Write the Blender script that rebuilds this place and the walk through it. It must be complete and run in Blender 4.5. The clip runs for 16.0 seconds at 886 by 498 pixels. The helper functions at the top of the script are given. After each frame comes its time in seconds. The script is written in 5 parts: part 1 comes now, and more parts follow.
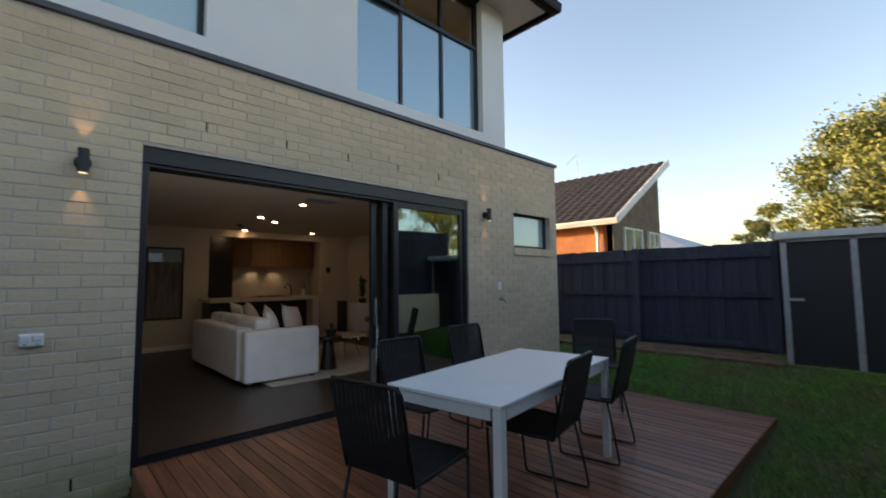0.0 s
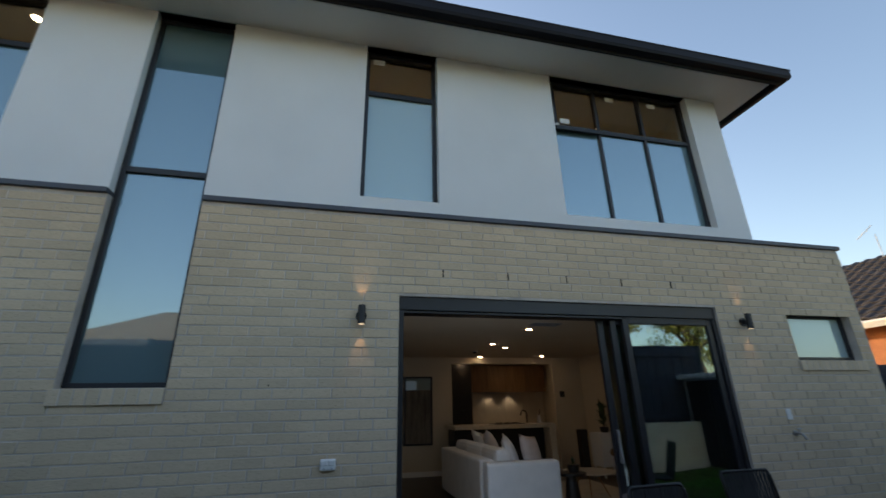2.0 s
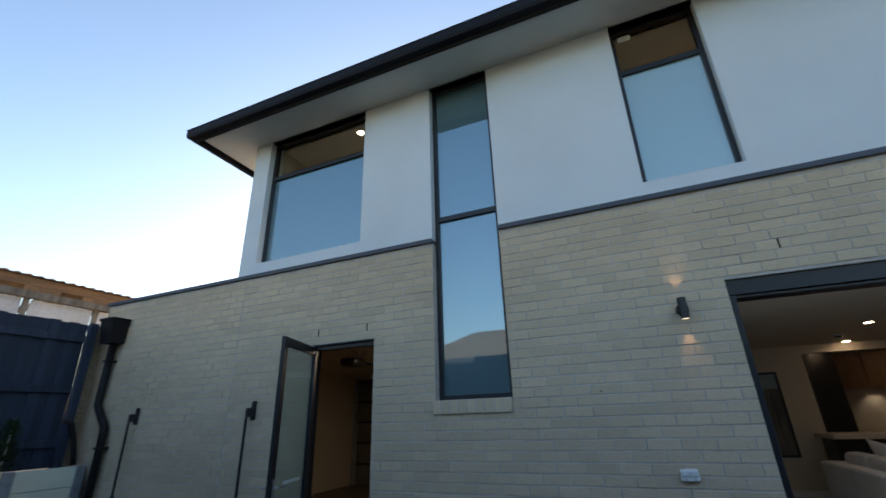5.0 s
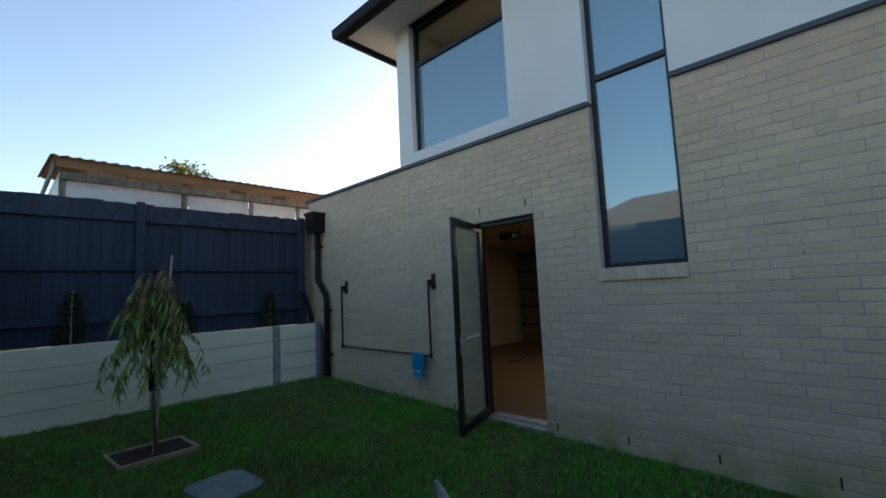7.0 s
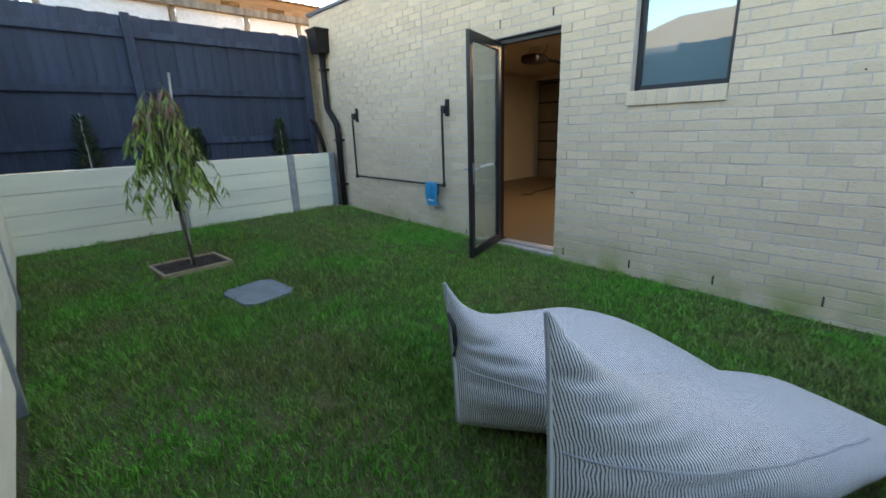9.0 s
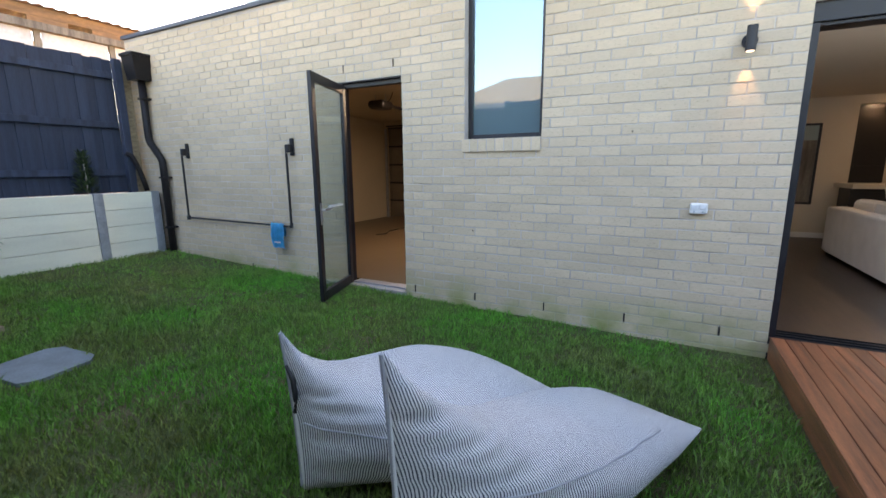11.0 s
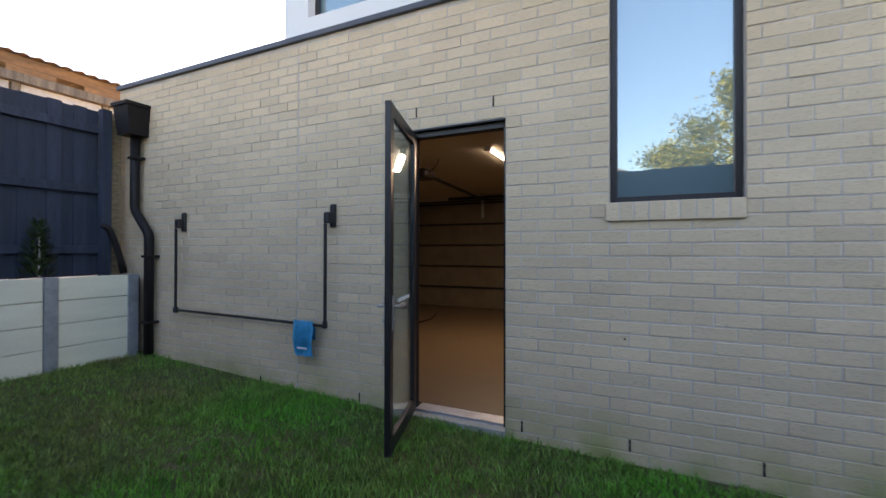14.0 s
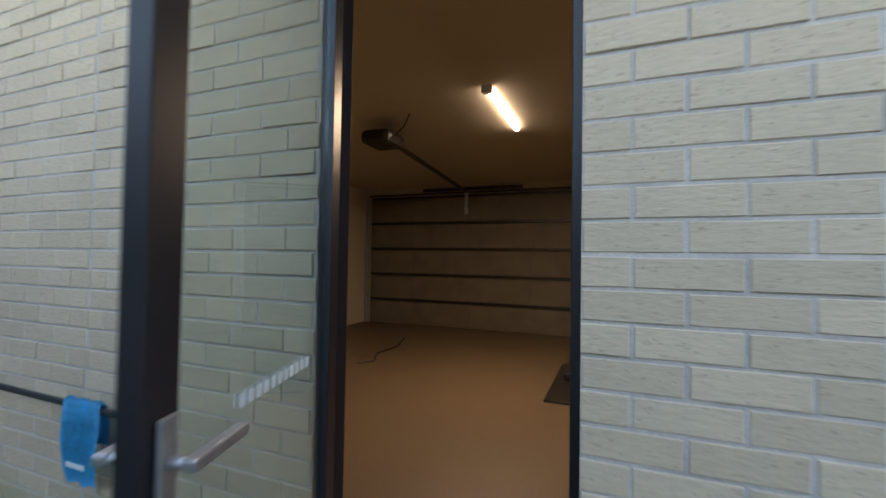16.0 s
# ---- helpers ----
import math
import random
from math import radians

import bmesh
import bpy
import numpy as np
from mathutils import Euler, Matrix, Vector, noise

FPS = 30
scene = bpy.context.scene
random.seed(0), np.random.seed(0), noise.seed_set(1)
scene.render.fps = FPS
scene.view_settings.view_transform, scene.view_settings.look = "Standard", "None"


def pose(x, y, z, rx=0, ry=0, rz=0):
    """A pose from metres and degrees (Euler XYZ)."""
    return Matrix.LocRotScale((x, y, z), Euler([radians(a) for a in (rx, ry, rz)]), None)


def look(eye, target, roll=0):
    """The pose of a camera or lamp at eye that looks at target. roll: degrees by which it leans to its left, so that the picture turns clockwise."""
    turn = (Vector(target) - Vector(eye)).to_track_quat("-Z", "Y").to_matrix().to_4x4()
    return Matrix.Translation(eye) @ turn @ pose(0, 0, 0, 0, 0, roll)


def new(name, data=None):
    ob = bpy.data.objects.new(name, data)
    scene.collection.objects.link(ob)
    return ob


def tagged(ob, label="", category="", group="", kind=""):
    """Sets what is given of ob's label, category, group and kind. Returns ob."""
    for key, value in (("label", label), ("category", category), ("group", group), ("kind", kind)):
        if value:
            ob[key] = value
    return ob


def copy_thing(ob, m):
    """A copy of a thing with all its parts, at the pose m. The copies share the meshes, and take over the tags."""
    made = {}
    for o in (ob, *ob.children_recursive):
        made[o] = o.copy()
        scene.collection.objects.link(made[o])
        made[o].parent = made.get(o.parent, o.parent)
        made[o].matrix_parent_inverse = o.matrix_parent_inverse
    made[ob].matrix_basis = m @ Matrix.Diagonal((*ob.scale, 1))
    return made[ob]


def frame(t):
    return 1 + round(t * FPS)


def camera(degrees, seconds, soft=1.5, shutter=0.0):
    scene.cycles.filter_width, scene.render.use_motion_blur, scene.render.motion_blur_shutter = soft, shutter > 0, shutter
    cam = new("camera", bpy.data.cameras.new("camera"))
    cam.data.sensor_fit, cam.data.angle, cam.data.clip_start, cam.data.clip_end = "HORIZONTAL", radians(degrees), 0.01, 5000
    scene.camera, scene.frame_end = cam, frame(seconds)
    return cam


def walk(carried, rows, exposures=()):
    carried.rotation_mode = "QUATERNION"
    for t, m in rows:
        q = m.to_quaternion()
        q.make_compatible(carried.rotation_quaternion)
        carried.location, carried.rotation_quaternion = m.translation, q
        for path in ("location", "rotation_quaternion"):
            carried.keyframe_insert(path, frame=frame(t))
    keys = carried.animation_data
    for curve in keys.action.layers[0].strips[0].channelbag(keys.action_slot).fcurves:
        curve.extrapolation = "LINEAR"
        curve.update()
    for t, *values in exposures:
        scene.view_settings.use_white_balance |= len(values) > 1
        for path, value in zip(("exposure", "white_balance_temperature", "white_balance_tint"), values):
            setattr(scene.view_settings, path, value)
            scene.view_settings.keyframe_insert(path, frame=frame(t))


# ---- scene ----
cam = camera(92.1, 16.0, shutter=0.4)
PATH = [
    (0, (0.096, -0.013, 1.446), (1.466, 1.437, 1.591), -0.6),
    (0.5, (0.149, -0.038, 1.448), (1.297, 1.561, 1.802), -1.0),
    (1, (0.169, -0.063, 1.494), (1.072, 1.651, 1.988), -0.9),
    (1.5, (0.169, -0.082, 1.494), (0.833, 1.702, 2.105), -1.1),
    (2, (0.103, -0.067, 1.506), (0.549, 1.756, 2.198), -1.2),
    (2.5, (0.053, -0.063, 1.501), (0.298, 1.764, 2.277), -1.4),
    (3, (0.008, -0.073, 1.522), (0.053, 1.749, 2.345), -1.4),
    (3.5, (-0.042, -0.074, 1.514), (-0.194, 1.739, 2.344), -1.6),
    (4, (-0.079, -0.069, 1.514), (-0.429, 1.717, 2.342), -1.7),
    (4.2, (-0.104, -0.068, 1.509), (-0.527, 1.702, 2.338), -1.8),
    (6.5, (-0.188, -0.171, 1.551), (-1.437, 1.353, 1.894), -2.4),
    (7, (-0.211, -0.194, 1.526), (-1.581, 1.249, 1.728), -2.6),
    (7.5, (-0.221, -0.193, 1.492), (-1.666, 1.189, 1.543), -2.4),
    (8, (-0.224, -0.204, 1.474), (-1.705, 1.134, 1.344), -2.4),
    (8.5, (-0.24, -0.165, 1.422), (-1.714, 1.146, 1.09), -2.0),
    (9, (-0.232, -0.145, 1.417), (-1.626, 1.184, 0.878), -2.0),
    (9.5, (-0.191, -0.147, 1.422), (-1.391, 1.327, 0.799), -1.8),
    (9.7, (-0.172, -0.13, 1.43), (-1.297, 1.397, 0.797), -1.8),
    (11.8, (-0.218, -0.046, 1.402), (-1.082, 1.75, 1.234), 0.2),
    (12, (-0.296, -0.035, 1.42), (-1.164, 1.762, 1.291), 0.1),
    (12.5, (-0.637, 0.011, 1.441), (-1.51, 1.808, 1.359), 0.3),
    (13, (-1.012, 0.178, 1.419), (-1.885, 1.975, 1.353), 0.2),
    (13.5, (-1.412, 0.459, 1.4), (-2.273, 2.264, 1.378), 0.2),
    (14, (-1.766, 0.834, 1.359), (-2.617, 2.644, 1.372), 0.1),
    (14.5, (-2.014, 1.289, 1.282), (-2.837, 3.111, 1.325), 0.6),
    (15, (-2.237, 1.779, 1.278), (-3.044, 3.608, 1.312), 0.5),
    (15.5, (-2.438, 2.277, 1.3), (-3.216, 4.119, 1.34), 0.6),
    (16, (-2.617, 2.748, 1.312), (-3.36, 4.605, 1.362), 0.9),
]
EXPOSURES = [(0.0, 1.8, 7500, 21), (1.5, 1.43, 7000, 17), (3.0, 1.77, 6700, 17), (4.0, 1.77, 6300, 16), (6.5, 1.36, 6200, 14), (7.0, 1.51, 6400, 14), (7.5, 1.93, 6650, 13), (8.0, 2.45, 7350, 15), (8.5, 2.94, 7700, 16), (9.0, 3.39, 7500, 17), (9.5, 3.59, 7600, 18), (12.0, 3.36, 7450, 29), (13.0, 2.95, 7450, 28), (14.0, 2.83, 7450, 28), (15.0, 2.83, 7450, 24), (16.0, 3.29, 7450, 23)]
walk(cam, [(t, look(eye, target, roll)) for t, eye, target, roll in PATH], EXPOSURES)

# ---- light ----
world = bpy.data.worlds.new("evening_sky")
scene.world = world
world.use_nodes = True
wn = world.node_tree
sky = wn.nodes.new("ShaderNodeTexSky")
sky.sky_type, sky.sun_disc = "NISHITA", False
sky.sun_elevation, sky.sun_rotation = radians(8.5), radians(-20)
sky.air_density, sky.dust_density, sky.ozone_density = 1.0, 1.3, 1.5
wn.links.new(sky.outputs["Color"], wn.nodes["Background"].inputs["Color"])
wn.nodes["Background"].inputs["Strength"].default_value = 0.15
sun = new("sun", bpy.data.lights.new("sun", "SUN"))
sun.data.energy, sun.data.angle, sun.data.color = 3.6, radians(0.5), (1.0, 0.78, 0.5)
sun.matrix_world = look((-30 * math.sin(radians(20)), 30 * math.cos(radians(20)), 30 * math.tan(radians(8.5))), (0, 0, 0))


def lamp(name, kind, place, energy, colour, target=None, size=0.1, spot=60):
    """A lamp at place: at a fitting, but for the added door fill."""
    ob = new(name, bpy.data.lights.new(name, kind))
    ob.data.energy, ob.data.color = energy, colour
    if kind == "SPOT":
        ob.data.spot_size, ob.data.spot_blend, ob.data.shadow_soft_size = radians(spot), 0.6, size
    elif kind == "AREA":
        ob.data.size = size
    else:
        ob.data.shadow_soft_size = size
    ob.matrix_world = look(place, target or (place[0], place[1] + 0.0001, place[2] - 1))
    return ob


# added area lamp in the open sliding door, standing in for sky light
door_fill = lamp("door_sky_fill", "AREA", (1.85, 4.16, 1.3), 1.9, (0.72, 0.86, 1.0), (1.95, 8.0, 0.9))
door_fill.data.shape, door_fill.data.size, door_fill.data.size_y = "RECTANGLE", 2.2, 2.2

# ---- materials ----
def nodes_of(name):
    m = bpy.data.materials.new(name)
    m.use_nodes = True
    return m, m.node_tree, m.node_tree.nodes["Principled BSDF"]


def mat(name, colour, rough=0.7, metal=0.0, vary=0.12, scale=6.0, fine=60.0, bump=0.15, depth=0.004, spec=0.5, second=None, island=0.0, obj=0.0, stretch=(1, 1, 1), world_co=False, algae=False, specks=0.0):
    """A surface with stains at a large scale, grain at a fine one, and relief."""
    m, t, p = nodes_of(name)
    co = t.nodes.new("ShaderNodeTexCoord")
    mp = t.nodes.new("ShaderNodeMapping")
    mp.inputs["Scale"].default_value = stretch
    geo = t.nodes.new("ShaderNodeNewGeometry")
    t.links.new(geo.outputs["Position"] if world_co else co.outputs["Object"], mp.inputs["Vector"])
    big = t.nodes.new("ShaderNodeTexNoise")
    big.inputs["Scale"].default_value, big.inputs["Detail"].default_value = scale, 5
    small = t.nodes.new("ShaderNodeTexNoise")
    small.inputs["Scale"].default_value, small.inputs["Detail"].default_value = fine, 4
    for n in (big, small):
        t.links.new(mp.outputs["Vector"], n.inputs["Vector"])
    mix = t.nodes.new("ShaderNodeMix")
    mix.data_type = "RGBA"
    c2 = second or tuple(c * (1 - 2.2 * vary) for c in colour)
    mix.inputs["A"].default_value, mix.inputs["B"].default_value = (*c2, 1), (*colour, 1)
    ramp = t.nodes.new("ShaderNodeMapRange")
    ramp.inputs["From Min"].default_value, ramp.inputs["From Max"].default_value = 0.3, 0.65
    t.links.new(big.outputs["Fac"], ramp.inputs["Value"])
    t.links.new(ramp.outputs["Result"], mix.inputs["Factor"])
    hsv = t.nodes.new("ShaderNodeHueSaturation")
    t.links.new(mix.outputs["Result"], hsv.inputs["Color"])
    val = t.nodes.new("ShaderNodeMapRange")
    val.inputs["From Min"].default_value, val.inputs["From Max"].default_value = 0.25, 0.75
    val.inputs["To Min"].default_value, val.inputs["To Max"].default_value = 1 - vary, 1 + vary
    t.links.new(small.outputs["Fac"], val.inputs["Value"])
    last = val.outputs["Result"]
    for amount, kind, out in ((island, "ShaderNodeNewGeometry", "Random Per Island"), (obj, "ShaderNodeObjectInfo", "Random")):
        if amount:
            src = t.nodes.new(kind)
            rng = t.nodes.new("ShaderNodeMapRange")
            rng.inputs["To Min"].default_value, rng.inputs["To Max"].default_value = 1 - amount, 1 + amount
            t.links.new(src.outputs[out], rng.inputs["Value"])
            mul = t.nodes.new("ShaderNodeMath")
            mul.operation = "MULTIPLY"
            t.links.new(last, mul.inputs[0])
            t.links.new(rng.outputs["Result"], mul.inputs[1])
            last = mul.outputs["Value"]
    t.links.new(last, hsv.inputs["Value"])
    colour_out = hsv.outputs["Color"]
    if specks:
        # dark iron specks and pits
        dots = t.nodes.new("ShaderNodeTexNoise")
        dots.inputs["Scale"].default_value, dots.inputs["Detail"].default_value = 95, 2
        t.links.new(mp.outputs["Vector"], dots.inputs["Vector"])
        cut = t.nodes.new("ShaderNodeMapRange")
        cut.inputs["From Min"].default_value, cut.inputs["From Max"].default_value = 0.62, 0.72
        cut.inputs["To Max"].default_value = specks
        t.links.new(dots.outputs["Fac"], cut.inputs["Value"])
        dark = t.nodes.new("ShaderNodeMix")
        dark.data_type = "RGBA"
        dark.inputs["B"].default_value = (0.20, 0.13, 0.085, 1)
        t.links.new(cut.outputs["Result"], dark.inputs["Factor"])
        t.links.new(colour_out, dark.inputs["A"])
        colour_out = dark.outputs["Result"]
    if algae:
        # patchy green algae where rain splashes the foot of the wall
        sep = t.nodes.new("ShaderNodeSeparateXYZ")
        t.links.new(geo.outputs["Position"], sep.inputs["Vector"])
        low = t.nodes.new("ShaderNodeMapRange")
        low.inputs["From Min"].default_value, low.inputs["From Max"].default_value = 0.34, 0.0
        t.links.new(sep.outputs["Z"], low.inputs["Value"])
        patch = t.nodes.new("ShaderNodeTexNoise")
        patch.inputs["Scale"].default_value, patch.inputs["Detail"].default_value = 2.6, 6
        t.links.new(geo.outputs["Position"], patch.inputs["Vector"])
        spread = t.nodes.new("ShaderNodeMapRange")
        spread.inputs["From Min"].default_value, spread.inputs["From Max"].default_value = 0.35, 0.68
        t.links.new(patch.outputs["Fac"], spread.inputs["Value"])
        both = t.nodes.new("ShaderNodeMath")
        both.operation = "MULTIPLY"
        t.links.new(low.outputs["Result"], both.inputs[0])
        t.links.new(spread.outputs["Result"], both.inputs[1])
        stain = t.nodes.new("ShaderNodeMix")
        stain.data_type = "RGBA"
        stain.inputs["B"].default_value = (0.27, 0.28, 0.10, 1)
        t.links.new(both.outputs["Value"], stain.inputs["Factor"])
        t.links.new(colour_out, stain.inputs["A"])
        colour_out = stain.outputs["Result"]
    t.links.new(colour_out, p.inputs["Base Color"])
    p.inputs["Roughness"].default_value, p.inputs["Metallic"].default_value = rough, metal
    p.inputs["Specular IOR Level"].default_value = spec
    if bump:
        b = t.nodes.new("ShaderNodeBump")
        b.inputs["Strength"].default_value, b.inputs["Distance"].default_value = bump, depth
        t.links.new(small.outputs["Fac"], b.inputs["Height"])
        t.links.new(b.outputs["Normal"], p.inputs["Normal"])
    return m


def emitter(name, colour, strength):
    m, t, p = nodes_of(name)
    p.inputs["Base Color"].default_value = (*colour, 1)
    p.inputs["Emission Color"].default_value = (*colour, 1)
    p.inputs["Emission Strength"].default_value = strength
    return m


def pane_glass(name, tint, mirror, clear):
    """A window pane: a mirror-like face over either a clear or a cloudy body."""
    m, t, p = nodes_of(name)
    out = t.nodes["Material Output"]
    gloss = t.nodes.new("ShaderNodeBsdfGlossy")
    gloss.inputs["Roughness"].default_value = 0.02
    gloss.inputs["Color"].default_value = (0.72, 0.88, 0.96, 1)
    if clear:
        body = t.nodes.new("ShaderNodeBsdfTransparent")
        body.inputs["Color"].default_value = (*tint, 1)
    else:
        body = p
        p.inputs["Base Color"].default_value = (*tint, 1)
        p.inputs["Roughness"].default_value = 0.5
    mix = t.nodes.new("ShaderNodeMixShader")
    lw = t.nodes.new("ShaderNodeLayerWeight")
    lw.inputs["Blend"].default_value = 0.5
    power = t.nodes.new("ShaderNodeMath")
    power.operation = "POWER"
    power.inputs[1].default_value = 4.0
    t.links.new(lw.outputs["Facing"], power.inputs[0])
    rng = t.nodes.new("ShaderNodeMapRange")
    rng.inputs["To Min"].default_value, rng.inputs["To Max"].default_value = mirror, 0.95
    t.links.new(power.outputs["Value"], rng.inputs["Value"])
    t.links.new(rng.outputs["Result"], mix.inputs["Fac"])
    t.links.new(body.outputs[0], mix.inputs[1])
    t.links.new(gloss.outputs[0], mix.inputs[2])
    t.links.new(mix.outputs[0], out.inputs["Surface"])
    return m


BRICK = mat("painted_brick", (0.628, 0.494, 0.345), 0.88, vary=0.07, scale=1.2, fine=75, bump=0.42, depth=0.004, island=0.075, obj=0.075, world_co=True, algae=True, specks=0.38, stretch=(0.42, 1, 1.5))
SEAM_CLOTH = mat("seam_cloth", (0.38, 0.38, 0.41), 0.9, vary=0.1, scale=9, fine=200, bump=0.3)
MORTAR = mat("mortar", (0.55, 0.483, 0.43), 0.9, vary=0.12, scale=5, fine=120, bump=0.4, world_co=True, algae=True)
RENDER = mat("white_render", (0.70, 0.715, 0.735), 0.8, vary=0.03, scale=1.2, fine=220, bump=0.2, depth=0.002)
SOFFIT = mat("soffit_paint", (0.72, 0.70, 0.66), 0.7, vary=0.03, scale=0.8, fine=90, bump=0.05)
FRAME = mat("charcoal_aluminium", (0.013, 0.013, 0.017), 0.42, vary=0.1, scale=5, fine=200, bump=0.04, spec=0.45)
FLASHING = mat("blue_grey_flashing", (0.05, 0.055, 0.075), 0.45, vary=0.1, scale=3, fine=100, bump=0.05)
GUTTER = mat("dark_gutter_steel", (0.010, 0.009, 0.013), 0.6, vary=0.1, scale=3, fine=100, bump=0.03, spec=0.2)
FENCE = mat("slate_blue_fence_paint", (0.030, 0.044, 0.080), 0.8, vary=0.22, scale=3, fine=45, bump=0.5, depth=0.006, obj=0.16, stretch=(3, 3, 0.35))
SLEEPER = mat("pale_concrete_sleeper", (0.76, 0.735, 0.60), 0.85, vary=0.06, scale=2, fine=60, bump=0.3, obj=0.03, stretch=(1, 0.5, 3))
GALV = mat("galvanised_steel", (0.42, 0.45, 0.5), 0.45, 0.6, vary=0.12, scale=8, fine=40, bump=0.08)
DECK = mat("merbau_decking", (0.33, 0.118, 0.055), 0.34, vary=0.25, scale=3, fine=30, bump=0.35, depth=0.003, obj=0.34, second=(0.14, 0.052, 0.029), stretch=(9, 0.7, 9), world_co=True)
LAWN = mat("lawn_soil", (0.040, 0.070, 0.012), 0.95, vary=0.35, scale=1.3, fine=70, bump=0.9, depth=0.02, second=(0.088, 0.064, 0.030))
EARTH = mat("dark_mulch", (0.035, 0.022, 0.015), 0.95, vary=0.4, scale=9, fine=80, bump=1.0, depth=0.02)
DRYEARTH = mat("dry_earth", (0.16, 0.11, 0.07), 0.95, vary=0.3, scale=5, fine=60, bump=0.8, depth=0.015)
WHITE_METAL = mat("white_powder_coat", (0.90, 0.90, 0.90), 0.35, vary=0.02, scale=3, fine=300, bump=0.03)
CORD = mat("black_cord", (0.011, 0.010, 0.011), 0.75, vary=0.25, scale=20, fine=260, bump=0.5, depth=0.002)
BLACK_STEEL = mat("black_steel_tube", (0.012, 0.012, 0.013), 0.4, vary=0.1, scale=10, fine=200, bump=0.03)
CHROME = mat("brushed_nickel", (0.42, 0.42, 0.43), 0.38, 0.75, vary=0.08, scale=20, fine=300, bump=0.05)
DARKPIPE = mat("dark_brown_pvc", (0.012, 0.010, 0.011), 0.55, vary=0.12, scale=5, fine=90, bump=0.05, spec=0.25)
WHITE_PLASTIC = mat("white_plastic", (0.75, 0.75, 0.74), 0.35, vary=0.03, scale=8, fine=150, bump=0.02)
BLUE_PLASTIC = mat("blue_plastic_film", (0.005, 0.42, 0.74), 0.3, vary=0.12, scale=14, fine=40, bump=0.6, depth=0.01)
GARAGE_FLOOR = mat("buff_concrete_floor", (0.125, 0.088, 0.052), 0.45, vary=0.1, scale=1.5, fine=50, bump=0.1, second=(0.115, 0.08, 0.047))
GARAGE_WALL = mat("garage_plaster", (0.52, 0.45, 0.33), 0.85, vary=0.04, scale=1.0, fine=120, bump=0.08)
ROLLER = mat("garage_door_steel", (0.16, 0.135, 0.10), 0.6, vary=0.1, scale=3, fine=70, bump=0.1)
ROOM_WALL = mat("cream_plaster", (0.62, 0.54, 0.42), 0.85, vary=0.03, scale=0.8, fine=120, bump=0.06)
TIMBER_FLOOR = mat("dark_oak_floor", (0.045, 0.030, 0.022), 0.35, vary=0.2, scale=4, fine=30, bump=0.15, stretch=(6, 0.6, 1))
OAK = mat("oak_veneer", (0.34, 0.19, 0.085), 0.45, vary=0.15, scale=3, fine=40, bump=0.1, stretch=(8, 8, 0.7))
STONE_TOP = mat("pale_stone_top", (0.6, 0.53, 0.42), 0.3, vary=0.05, scale=4, fine=60, bump=0.03)
DARK_PANEL = mat("dark_joinery", (0.018, 0.015, 0.013), 0.4, vary=0.1, scale=4, fine=80, bump=0.05)
LINEN = mat("off_white_linen", (0.82, 0.81, 0.80), 0.9, vary=0.04, scale=5, fine=240, bump=0.4)
CUSHION = mat("blush_cushion", (0.60, 0.52, 0.49), 0.9, vary=0.06, scale=7, fine=200, bump=0.4)
RUG = mat("pale_wool_rug", (0.56, 0.53, 0.47), 0.95, vary=0.08, scale=6, fine=160, bump=0.8, depth=0.01)
LEAF = mat("tree_leaf", (0.20, 0.30, 0.035), 0.55, vary=0.25, scale=4, fine=20, bump=0.1, island=0.45, second=(0.15, 0.20, 0.04))
LEAF_FAR = mat("gum_leaf", (0.18, 0.19, 0.030), 0.6, vary=0.25, scale=0.6, fine=5, bump=0.1, island=0.5, second=(0.08, 0.10, 0.025))
LEAF_RED = mat("young_red_leaf", (0.20, 0.075, 0.05), 0.55, vary=0.25, scale=4, fine=20, bump=0.1, island=0.4, second=(0.17, 0.13, 0.04))
SHRUB = mat("shrub_leaf", (0.042, 0.08, 0.024), 0.6, vary=0.25, scale=6, fine=30, bump=0.1, island=0.4)
BARK = mat("pale_bark", (0.17, 0.13, 0.10), 0.9, vary=0.25, scale=20, fine=90, bump=0.8, depth=0.006, stretch=(4, 4, 0.6))
BLADE = mat("grass_blade", (0.064, 0.30, 0.022), 0.6, vary=0.3, scale=1.0, fine=9, bump=0.0, island=0.5, second=(0.16, 0.165, 0.048))
THRESHOLD = mat("grey_concrete", (0.34, 0.335, 0.32), 0.85, vary=0.1, scale=6, fine=80, bump=0.3)
STAKE = mat("grey_stake", (0.45, 0.42, 0.38), 0.85, vary=0.15, scale=9, fine=60, bump=0.3)
SLAB = mat("grey_cover_stone", (0.15, 0.18, 0.195), 0.75, vary=0.14, scale=6, fine=70, bump=0.3)
TIMBER_EDGE = mat("weathered_edging", (0.32, 0.25, 0.16), 0.85, vary=0.2, scale=6, fine=60, bump=0.4, stretch=(2, 2, 6))
OLD_TIMBER = mat("sawn_timber", (0.26, 0.145, 0.066), 0.8, vary=0.28, scale=4, fine=30, bump=0.4, obj=0.25, second=(0.15, 0.09, 0.05), stretch=(4, 0.5, 4))
POLY = mat("milky_polycarbonate", (0.54, 0.58, 0.64), 0.4, vary=0.12, scale=1.2, fine=20, bump=0.05)
TILE_ROOF = mat("terracotta_brown_tile", (0.046, 0.038, 0.038), 0.75, vary=0.25, scale=2, fine=25, bump=0.4, obj=0.2, island=0.25)
